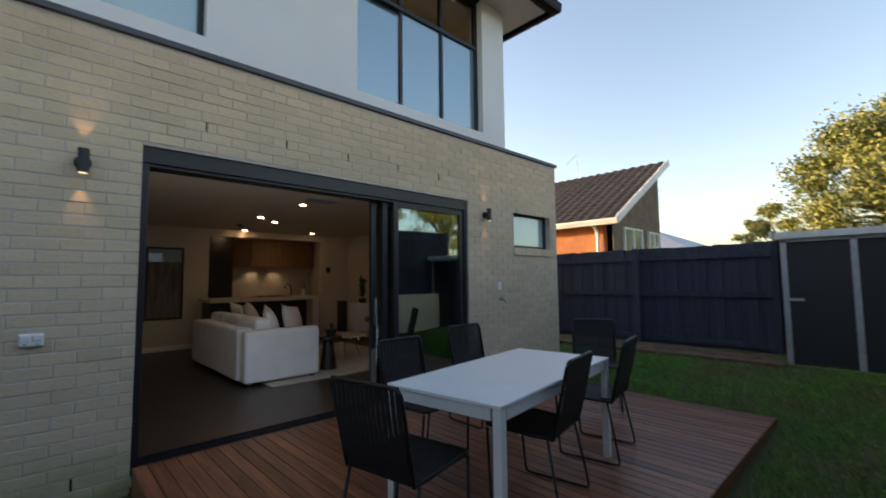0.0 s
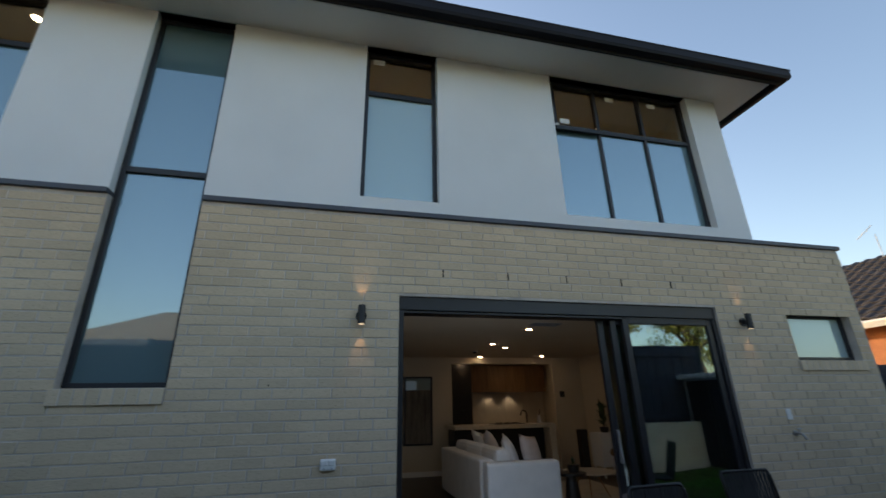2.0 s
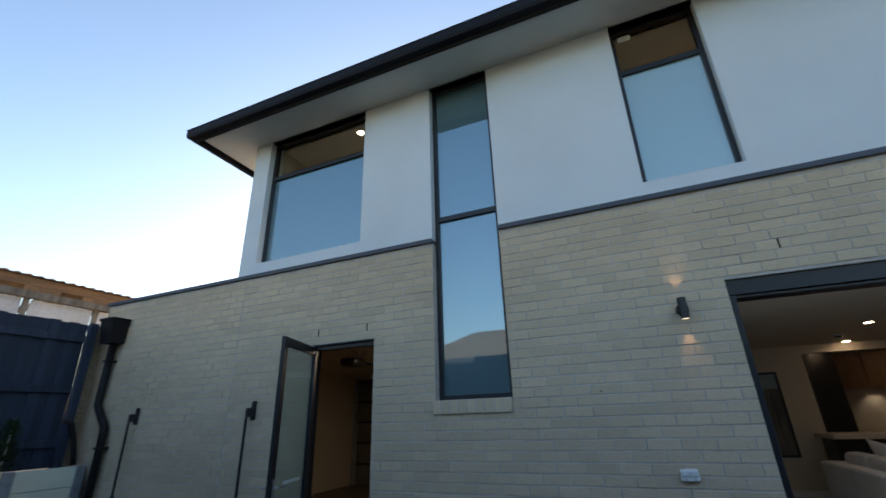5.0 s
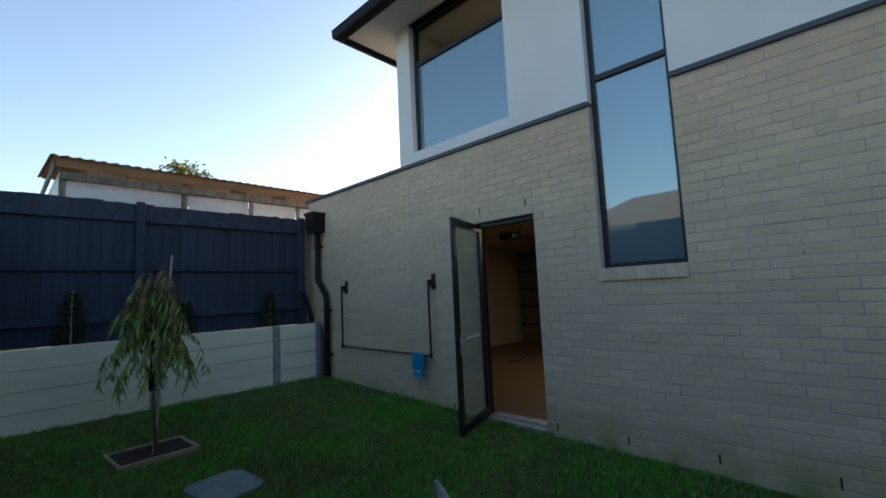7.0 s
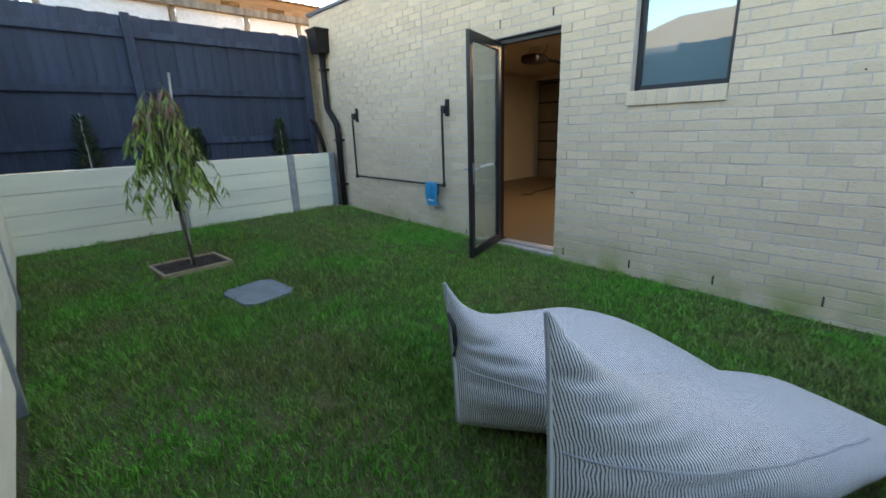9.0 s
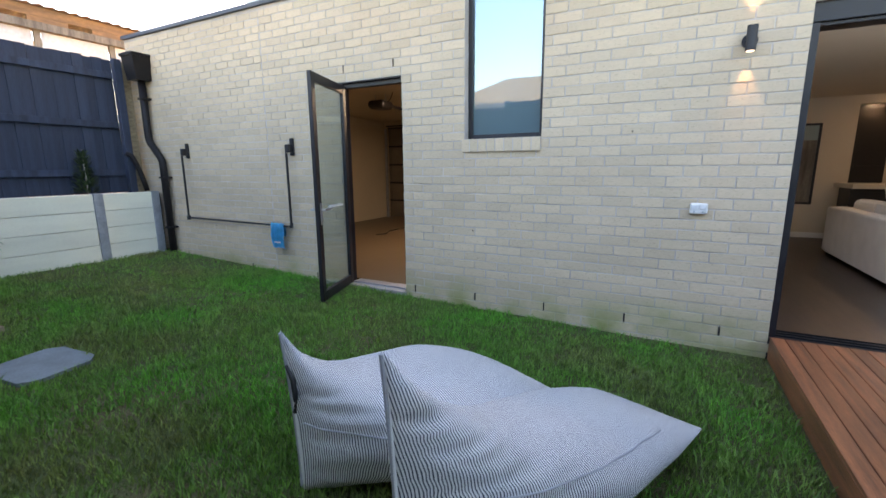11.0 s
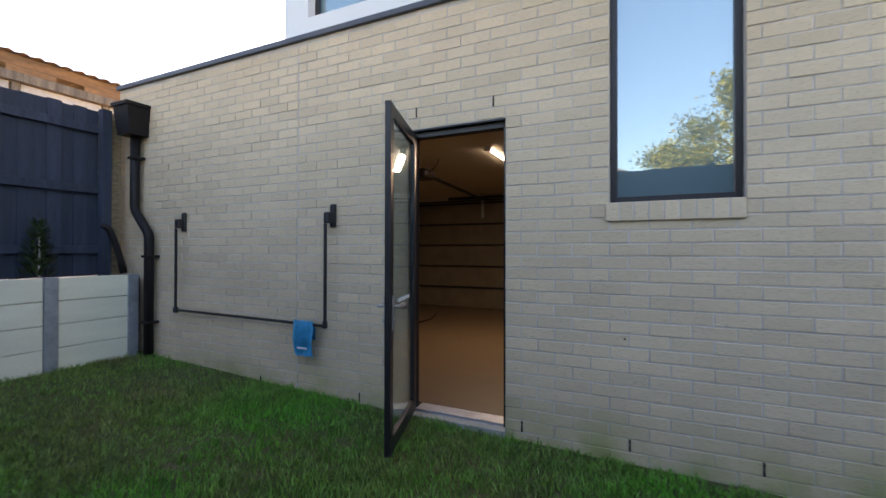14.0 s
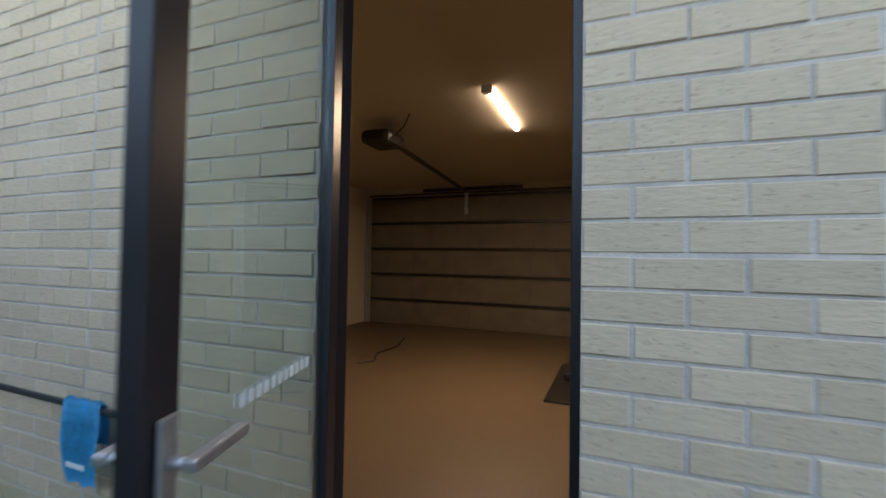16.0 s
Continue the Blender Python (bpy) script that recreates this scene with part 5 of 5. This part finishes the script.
bean_bag((-1.54, 1.165, ground_z(-1.5) + 0.005), -26, 1.50, 0.785, 0.50, True, "striped bean bag lounger with a black carry loop",
         (1.0, 0.91, 0.82, 0.735, 0.64, 0.585, 0.555, 0.50, 0.40, 0.27, 0.17, 0.11), (0.04, 0.13, 0.26, 0.43, 0.64, 0.84, 0.96, 1.02, 1.02, 1.0, 0.99, 0.98))


# ---- garden shed ----
def shed():
    s = thing("garden_shed", "dark steel garden shed with pale corner trims", "garden shed")
    x0, x1, y0, y1, z0, z1 = 7.82, 8.44, -0.66, 1.10, 0.18, 1.96
    part("wall_panel", box(x0 + 0.02, x1, y0, y1 - 0.02, z0, z1), SHED_PANEL, s)
    door = part("door", box(x0, x0 + 0.018, 0.38, 1.04, z0 + 0.05, z1 - 0.04, 0.003), SHED_PANEL, s, "dark steel shed door")
    part("handle", box(x0 - 0.03, x0 - 0.002, 0.88, 1.04, 1.10, 1.14, 0.006), GALV, door, "pale bolt handle")
    for a, b in ((1.04, 1.11), (0.31, 0.38), (-0.66, -0.60)):
        part("trim_post", box(x0 - 0.012, x0 + 0.022, a, b, z0, z1 + 0.02, 0.003), GALV, s)
    part("base_rail", box(x0 - 0.008, x0 + 0.02, y0, y1, z0 - 0.02, z0 + 0.035, 0.003), GALV, s)
    part("head_rail", box(x0 - 0.012, x0 + 0.02, y0, y1, z1 - 0.03, z1 + 0.03, 0.003), GALV, s)
    bm = bmesh.new()
    n = 40
    prev = None
    for k in range(n + 1):
        y = y0 - 0.06 + (y1 - y0 + 0.12) * k / n
        h = 0.028 if (k // 2) % 2 else 0.0
        cur = (bm.verts.new((x0 - 0.10, y, z1 + 0.04 + h)), bm.verts.new((x1 + 0.1, y, z1 + 0.12 + h)))
        if prev:
            bm.faces.new((prev[0], prev[1], cur[1], cur[0]))
        prev = cur
    bmesh.ops.solidify(bm, geom=bm.faces[:], thickness=0.006)
    part("roof_sheet", bm, GALV, s, "ribbed pale metal roof sheet")
    fascia = part("roof_fascia", box(x0 - 0.118, x0 - 0.102, y0 - 0.06, y1 + 0.06, z1 + 0.015, z1 + 0.105, 0.003), TRIM, s, "pale roof edge flashing")
    for k in range(12):
        y = y0 + 0.04 + 0.165 * k
        part("rib", box(x0 - 0.132, x0 - 0.119, y - 0.018, y + 0.018, z1 + 0.02, z1 + 0.125, 0.004), TRIM, fascia)
    tagged(part("bare_strip", box(7.55, 8.55, 1.11, 7.0, 0.0, ground_z(8.0) + 0.022), DRYEARTH), "strip of bare dry earth along the fence", "bare earth", kind="structure")


shed()


# ---- neighbours ----
def far_window(parent, axis, x0, x1, z0, z1, c):
    """A white framed window on a wall of constant x or y."""
    def b(a0, a1, d0, d1, e0, e1):
        return box(a0, a1, c + d0, c + d1, e0, e1) if axis == "y" else box(c + d0, c + d1, a0, a1, e0, e1)
    w = part("window", b(x0, x1, -0.02, 0.02, z0, z1), GLASS_MIRROR, parent)
    for q in ((x0 - 0.06, x0, z0 - 0.06, z1 + 0.06), (x1, x1 + 0.06, z0 - 0.06, z1 + 0.06), (x0, x1, z1, z1 + 0.06), (x0, x1, z0 - 0.06, z0), ((x0 + x1) / 2 - 0.03, (x0 + x1) / 2 + 0.03, z0, z1)):
        part("window_frame", b(q[0], q[1], -0.05, 0.03, q[2], q[3]), TRIM, w)


def tile_mesh(w, l):
    bm = bmesh.new()
    prof = [(0, 0.0), (0.12, 0.028), (0.3, 0.04), (0.48, 0.028), (0.6, 0.004), (0.8, 0.0), (1.0, 0.0)]
    a = [bm.verts.new((w * s, 0, h + 0.035)) for s, h in prof]
    b = [bm.verts.new((w * s, l, h)) for s, h in prof]
    c = [bm.verts.new((w * s, 0, h - 0.005)) for s, h in prof]
    for i in range(len(prof) - 1):
        bm.faces.new((a[i], a[i + 1], b[i + 1], b[i]))
        bm.faces.new((a[i + 1], a[i], c[i], c[i + 1]))
    me = mesh_from(bm, "roof_tile")
    me.materials.append(TILE_ROOF)
    return me


def neighbour_right():
    h = thing("neighbour_house", "brick house with brown tiled single-slope roof and white bargeboard", "house")
    ex, ez, px, pz, y0, y1 = 12.40, 3.25, 16.78, 5.72, 5.55, 12.5
    part("wall", box(12.9, 13.1, 5.92, 12.3, 0.0, 3.5), ORANGE_BRICK, h, "orange brick side wall")
    bm = bmesh.new()
    v = [bm.verts.new(p) for p in ((12.9, 5.9, 0), (16.75, 5.9, 0), (16.75, 5.9, 5.5), (12.9, 5.9, 3.52), (12.9, 6.1, 0), (16.75, 6.1, 0), (16.75, 6.1, 5.5), (12.9, 6.1, 3.52))]
    for q in ((0, 1, 2, 3), (7, 6, 5, 4), (0, 4, 5, 1), (1, 5, 6, 2), (2, 6, 7, 3), (3, 7, 4, 0)):
        bm.faces.new([v[i] for i in q])
    wall = part("gable_wall", bm, BROWN_BRICK, h, "brown brick gable wall")
    part("back_wall", box(16.55, 16.75, 6.11, 12.3, 0.0, 5.5), BROWN_BRICK, h)
    far_window(h, "y", 13.65, 14.95, 1.6, 3.02, 5.88)
    far_window(h, "y", 15.62, 16.45, 1.8, 3.0, 5.88)
    slope = math.atan2(pz - ez, px - ex)
    run = math.hypot(pz - ez, px - ex)
    roof = part("roof", box(0, run, 0, y1 - y0, -0.12, -0.02), TILE_ROOF, h)
    roof.matrix_basis = pose(ex, y0, ez, 0, -math.degrees(slope), 0)
    part("bargeboard", box(-0.06, run + 0.06, -0.04, -0.002, -0.17, 0.06), TRIM, roof, "white bargeboard")
    part("gutter", box(-0.10, 0.0, -0.04, y1 - y0, -0.16, 0.0, 0.01), TRIM, roof, "white gutter")
    part("eave_lining", box(0.02, 0.62, 0.0, y1 - y0, -0.16, -0.125), TRIM, roof)
    part("downpipe", tube(rounded([(12.4, 6.35, 3.15), (12.8, 6.35, 2.9), (12.8, 6.35, 0.2)], 0.1), 0.05, 8), TRIM, h)
    part("aerial", tube([(16.5, 9.0, 5.6), (16.5, 9.0, 6.4)], 0.015, 6), GALV, h)
    part("aerial_arm", tube([(15.4, 8.4, 6.35), (16.5, 9.5, 6.4)], 0.012, 6), GALV, h)
    n, m = 15, 20
    w, l = (y1 - y0) / m, run / n
    me = tile_mesh(w, l + 0.04)
    for i in range(n):
        for j in range(m):
            t = part("roof_tile", me, TILE_ROOF, roof)
            t.matrix_basis = Matrix.Translation((i * l, (j + 1) * w, 0.004 + 0.003 * ((i + j) % 2))) @ Matrix.Rotation(radians(-90), 4, "Z")
    f = thing("far_house", "low pale-roofed house beyond the fence", "house")
    part("wall", box(24, 32, 7.5, 14, 0, 3.0), TRIM, f)
    bm = bmesh.new()
    v = [bm.verts.new(p) for p in ((23.4, 7.0, 2.95), (32.6, 7.0, 2.95), (32.6, 14.5, 2.95), (23.4, 14.5, 2.95), (28, 10.7, 4.6))]
    for q in ((0, 1, 4), (1, 2, 4), (2, 3, 4), (3, 0, 4), (3, 2, 1, 0)):
        bm.faces.new([v[i] for i in q])
    part("roof", bm, GALV, f)


neighbour_right()


def neighbour_left():
    h = thing("neighbour_lean_to", "weathered timber lean-to with milky sheets and corrugated roof", "lean-to")
    x, y0, y1 = -9.55, 0.42, 6.6
    part("fascia", box(x - 0.05, x, y0, y1, 3.90, 4.05, 0.004), OLD_TIMBER, h, "raw sawn timber fascia")
    part("beam", box(x - 0.06, x + 0.01, y0 + 0.05, y1, 3.70, 3.82, 0.004), GREY_TIMBER, h)
    for k in range(7):
        y = y0 + 0.4 + 0.9 * k
        part("block", box(x - 0.04, x + 0.005, y, y + 0.55, 3.822, 3.898, 0.003), OLD_TIMBER, h)
        part("rafter", box(x - 3.2, x - 0.052, y, y + 0.05, 3.88, 4.0), OLD_TIMBER, h)
    for y in (y0 + 0.05, 2.3, 3.6, 4.7, 5.9):
        part("post", box(x - 0.11, x - 0.062, y, y + 0.09, 0.2, 3.70, 0.004), GREY_TIMBER, h)
    for a, b in ((0.56, 2.28), (2.41, 3.58), (3.71, 4.68), (4.81, 5.88)):
        part("sheet", box(x - 0.10, x - 0.085, a, b, 0.3, 3.69), POLY, h, "milky plastic wall sheet")
    part("end_sheet", box(x - 3.1, x - 0.12, y0 + 0.05, y0 + 0.07, 0.3, 3.85), POLY, h)
    part("end_fascia", box(x - 3.2, x - 0.052, y0 - 0.03, y0 + 0.0, 3.85, 4.03, 0.004), GREY_TIMBER, h)
    bm = bmesh.new()
    prev = None
    for k in range(125):
        y = y0 - 0.08 + 0.055 * k
        z = 4.075 + 0.016 * math.sin(k * math.pi / 1.5)
        cur = (bm.verts.new((x + 0.07, y, z)), bm.verts.new((x - 3.3, y, z + 0.35)))
        if prev:
            bm.faces.new((prev[0], prev[1], cur[1], cur[0]))
        prev = cur
    bmesh.ops.solidify(bm, geom=bm.faces[:], thickness=0.005)
    part("corrugated_roof", bm, OLD_TIMBER, h, "rusty corrugated roof sheet")


neighbour_left()


def neighbour_back():
    h = thing("house_behind", "single-storey house with a grey hipped roof behind the fence", "house")
    part("wall", box(-10.5, -0.5, -16, -8, 0.1, 3.0), ROOM_WALL, h)
    bm = bmesh.new()
    v = [bm.verts.new(p) for p in ((-11.1, -7.4, 2.95), (0.1, -7.4, 2.95), (0.1, -16.6, 2.95), (-11.1, -16.6, 2.95), (-7.0, -11.6, 5.4), (-4.2, -11.6, 5.4))]
    for q in ((0, 1, 5, 4), (2, 3, 4, 5), (1, 2, 5), (3, 0, 4), (3, 2, 1, 0)):
        bm.faces.new([v[i] for i in q])
    part("roof", bm, GREY_TIMBER, h, "grey tiled hip roof")
    part("fascia", box(-11.1, 0.1, -7.42, -7.36, 2.83, 2.97, 0.006), TRIM, h)
    for x in (-8.6, -4.6, -2.2):
        far_window(h, "y", x, x + 1.3, 1.2, 2.4, -7.97)


neighbour_back()


def gum_tree(name, label, base, height, spread, clumps, seed, leaf=0.22, per=60):
    """A tapered trunk with limbs and a crown of many small leaves in uneven clumps."""
    rnd = random.Random(seed)
    t = thing(name, label, "tree")
    b = Vector(base)
    fork = b + Vector((rnd.uniform(-0.4, 0.4), rnd.uniform(-0.4, 0.4), height * 0.42))
    part("trunk", tube([b, b.lerp(fork, 0.5) + Vector((0.15, 0.1, 0)), fork], 0.035 * height, 10, taper=0.6), BARK, t, smooth=True)
    bm = bmesh.new()
    for k in range(clumps):
        a = rnd.uniform(0, math.tau)
        rr = spread * math.sqrt(rnd.random())
        zz = height * rnd.uniform(0.38, 1.0)
        lim = 1 - 0.75 * max(0, (zz / height - 0.62) / 0.38) ** 1.5
        c = b + Vector((rr * lim * math.cos(a), rr * lim * math.sin(a), zz))
        if k < 9:
            part("limb", tube([fork, fork.lerp(c, 0.5) + Vector((0, 0, 0.2)), c], 0.013 * height, 6, taper=0.3), BARK, t, smooth=True)
        r = rnd.uniform(0.09, 0.19) * spread
        for m in range(per):
            d = Vector((rnd.gauss(0, 1), rnd.gauss(0, 1), rnd.gauss(0, 0.7)))
            p = c + d * r * 0.62
            ld = Vector((rnd.uniform(-1, 1), rnd.uniform(-1, 1), rnd.uniform(-1.3, 0.4))).normalized()
            side = ld.cross(Vector((rnd.uniform(-1, 1), rnd.uniform(-1, 1), 0.3))).normalized()
            leaf_card(bm, p, ld, side, leaf * rnd.uniform(0.6, 1.3), leaf * 0.2)
    part("crown", bm, LEAF_FAR, t, "dense sunlit olive-green leaves")


gum_tree("gum_tree", "tall gum tree with sunlit yellow-green leaves", (25.0, -0.6, 0.2), 8.1, 3.9, 130, 3, 0.20, 300)
gum_tree("round_tree", "rounded olive-green tree behind the fence", (30.0, 4.6, 0.2), 5.2, 1.9, 50, 4, 0.17, 240)
gum_tree("back_tree", "broad leafy tree behind the back fence", (2.6, -13.0, 0.1), 8.3, 4.2, 130, 6, 0.20, 200)
gum_tree("side_tree", "broad leafy tree behind the back fence", (18.0, -10.5, 0.1), 9.0, 3.6, 80, 7, 0.22, 170)
gum_tree("far_tree", "dark leafy tree top beyond the lean-to", (-22.5, 5.9, 0.2), 8.0, 1.9, 34, 8, 0.24, 60)


# ---- grass ----
def build_grass():
    rng = np.random.default_rng(11)
    spans = [(-7.04, 0.62, -0.41, 3.885, 230000), (5.40, 8.5, -0.28, 5.4, 50000), (0.62, 5.4, -0.28, 0.78, 14000)]
    px, py = [], []
    for x0, x1, y0, y1, n in spans:
        px.append(rng.uniform(x0, x1, n))
        py.append(rng.uniform(y0, y1, n))
    x, y = np.concatenate(px), np.concatenate(py)
    thin = np.array([noise.noise((a * 0.9, b * 0.9, 3.0)) for a, b in zip(x, y)])
    keep = ~((np.abs(x + 5.34) < 0.29) & (np.abs(y - 0.94) < 0.35)) & ~((np.abs(x + 4.02) < 0.27) & (np.abs(y - 1.15) < 0.23)) & ~((x > 7.6) & (y > 1.3))
    worn = np.clip((-5.0 - x) * 0.6, 0, 0.62) + np.clip((y - 3.4) * 0.7, 0, 0.3)
    tuft = np.array([noise.noise((a * 7.0, b * 7.0, 8.0)) for a, b in zip(x, y)])
    keep &= rng.uniform(0, 1, len(x)) > np.clip(worn - thin * 0.5 - tuft * 0.5, 0, 0.7)
    x, y, thin, tuft = x[keep], y[keep], thin[keep], tuft[keep]
    n = len(x)
    z = np.interp(x, XS, GZ) - 0.004
    h = rng.uniform(0.022, 0.058, n) * (1 + 0.35 * thin + 0.55 * tuft)
    a, lean, la = rng.uniform(0, math.tau, n), rng.uniform(0.1, 0.9, n), rng.uniform(0, math.tau, n)
    w = rng.uniform(0.0020, 0.0042, n)
    dx, dy = np.cos(a) * w, np.sin(a) * w
    lx, ly = np.cos(la) * lean * h, np.sin(la) * lean * h
    v = np.empty((n, 5, 3))
    v[:, 0] = np.stack([x - dx, y - dy, z], 1)
    v[:, 1] = np.stack([x + dx, y + dy, z], 1)
    v[:, 2] = np.stack([x + dx * 0.8 + lx * 0.35, y + dy * 0.8 + ly * 0.35, z + h * 0.6], 1)
    v[:, 3] = np.stack([x - dx * 0.8 + lx * 0.35, y - dy * 0.8 + ly * 0.35, z + h * 0.6], 1)
    v[:, 4] = np.stack([x + lx, y + ly, z + h], 1)
    me = bpy.data.meshes.new("grass")
    idx = np.arange(n)[:, None] * 5
    quads, tris = idx + np.array([0, 1, 2, 3]), idx + np.array([3, 2, 4])
    me.vertices.add(n * 5)
    me.vertices.foreach_set("co", v.reshape(-1))
    me.loops.add(n * 7)
    me.loops.foreach_set("vertex_index", np.concatenate([quads, tris], 1).reshape(-1))
    me.polygons.add(n * 2)
    me.polygons.foreach_set("loop_start", (np.arange(n)[:, None] * 7 + np.array([0, 4])).reshape(-1))
    me.update(calc_edges=True)
    tagged(part("grass", me, BLADE), "short green lawn grass with worn yellowish patches", "grass", kind="stuff")


build_grass()


# ---- bricks of the rear wall, last ----
def brick_mesh(w, h):
    """A brick face with eased edges, lower left corner at the origin, proud towards -y."""
    e, d = 0.0020, 0.008
    bm = bmesh.new()
    back = [bm.verts.new(p) for p in ((0, d, 0), (w, d, 0), (w, d, h), (0, d, h))]
    mid = [bm.verts.new(p) for p in ((0, e, 0), (w, e, 0), (w, e, h), (0, e, h))]
    front = [bm.verts.new(p) for p in ((e, 0, e), (w - e, 0, e), (w - e, 0, h - e), (e, 0, h - e))]
    for i in range(4):
        j = (i + 1) % 4
        bm.faces.new((back[i], back[j], mid[j], mid[i]))
        bm.faces.new((mid[i], mid[j], front[j], front[i]))
    bm.faces.new(front)
    me = mesh_from(bm, "brick")
    me.materials.append(BRICK)
    return me


def build_bricks():
    course, pitch, joint, jamb = 0.0857, 0.24, 0.010, -2.695
    rnd = random.Random(21)
    whole = brick_mesh(pitch - joint, course - joint)
    verts, faces = [], []
    holes = LOWER_HOLES + [(TALL[0] - 0.025, TALL[1] + 0.0, 1.56, 1.69), (W_SMALL[0] - 0.02, W_SMALL[1] + 0.02, 1.805, 1.925), (-4.722, -4.712, -1, 9)]
    e, d = 0.0020, 0.008
    near = 0
    for n in range(-12, 31):
        zc = 2.36 - course * (n + 1) + joint / 2
        za, zb = zc, zc + course - joint
        if zb > TOP_Z + 0.02 or za < -0.3:
            continue
        zb = min(zb, TOP_Z - 0.002)
        shift = 0.0 if n % 2 else pitch / 2
        k0 = int((LEFT_X - jamb) / pitch) - 2
        for k in range(k0, k0 + 64):
            spans = [(jamb + shift + k * pitch + joint / 2, jamb + shift + (k + 1) * pitch - joint / 2)]
            for h in holes + [(-99, LEFT_X, -9, 9), (RIGHT_X, 99, -9, 9)]:
                if h[2] < (za + zb) / 2 < h[3]:
                    cut = []
                    for a, b in spans:
                        if b <= h[0] or a >= h[1]:
                            cut.append((a, b))
                        else:
                            if a < h[0] - 0.02:
                                cut.append((a, h[0]))
                            if b > h[1] + 0.02:
                                cut.append((h[1], b))
                    spans = cut
            for a, b in spans:
                y = WALL_Y + (rnd.uniform(-0.001, 0.002) if rnd.random() < 0.8 else rnd.uniform(-0.004, -0.001))
                full = abs(b - a - (pitch - joint)) < 1e-6 and zb - za > course - joint - 1e-6
                if full and -2.7 < a < -0.9 and near < 300:
                    ob = part("brick", whole, BRICK, WALL_LOW)
                    ob.location = (a + rnd.uniform(-0.0015, 0.0015), y, za + rnd.uniform(-0.001, 0.001))
                    ob.scale = (1 + rnd.uniform(-0.012, 0.006), 1, 1 + rnd.uniform(-0.03, 0.015))
                    near += 1
                    continue
                o = len(verts)
                ja, jb = rnd.uniform(-0.002, 0.002), rnd.uniform(-0.0015, 0.0015)
                for yy, s in ((y + d, 0), (y + e, 0), (y, e)):
                    verts += [(a + s, yy, za + s + jb), (b - s + min(ja, 0), yy, za + s), (b - s + min(ja, 0), yy, zb - s - abs(jb)), (a + s, yy, zb - s)]
                for r in (0, 4):
                    for i in range(4):
                        j = (i + 1) % 4
                        faces.append((o + r + i, o + r + j, o + r + 4 + j, o + r + 4 + i))
                faces.append((o + 8, o + 9, o + 10, o + 11))
    rest = part("brickwork", from_arrays("brickwork", verts, faces), BRICK, WALL_LOW)
    tagged(rest, kind="stuff")
    for x0, x1, z0, z1 in ((TALL[0] - 0.025, TALL[1], 1.565, 1.69), (W_SMALL[0] - 0.02, W_SMALL[1] + 0.02, 1.81, 1.925)):
        part("sill_mortar", box(x0 + 0.004, x1 - 0.004, WALL_Y - 0.019, WALL_Y + 0.115, z0 + 0.003, z1 - 0.006), MORTAR, WALL_LOW)
        n = round((x1 - x0) / 0.0857)
        w = (x1 - x0) / n
        for k in range(n):
            part("sill_brick", box(x0 + k * w + 0.0045, x0 + (k + 1) * w - 0.0045, WALL_Y - 0.022, WALL_Y + 0.12, z0, z1 - 0.004 + 0.002 * (k % 2), 0.004), BRICK, WALL_LOW)
    weeps = [(x, 0.05) for x in (0.31, -0.41, -1.13, -1.85, -2.57, -4.01, -5.2, 4.9, 5.7)] + [(x, 2.455) for x in (-2.79, -3.45)] + [(x, 2.71) for x in (1.07, 1.76, 2.425, 3.09, 3.73)]
    for x, z in ((-0.45, 1.70), (-1.88, 0.785), (-5.9, 0.62)):
        part("wall_plug", tube([(x, WALL_Y - 0.004, z), (x, WALL_Y + 0.003, z)], 0.007, 8), BLACK_GAP, WALL_LOW, "small dark screw hole")
    for x, z in weeps:
        part("weep_hole", box(x - 0.006, x + 0.006, WALL_Y - 0.0035, WALL_Y + 0.004, z, z + 0.078), BLACK_GAP, WALL_LOW, "narrow dark weep slot")


build_bricks()
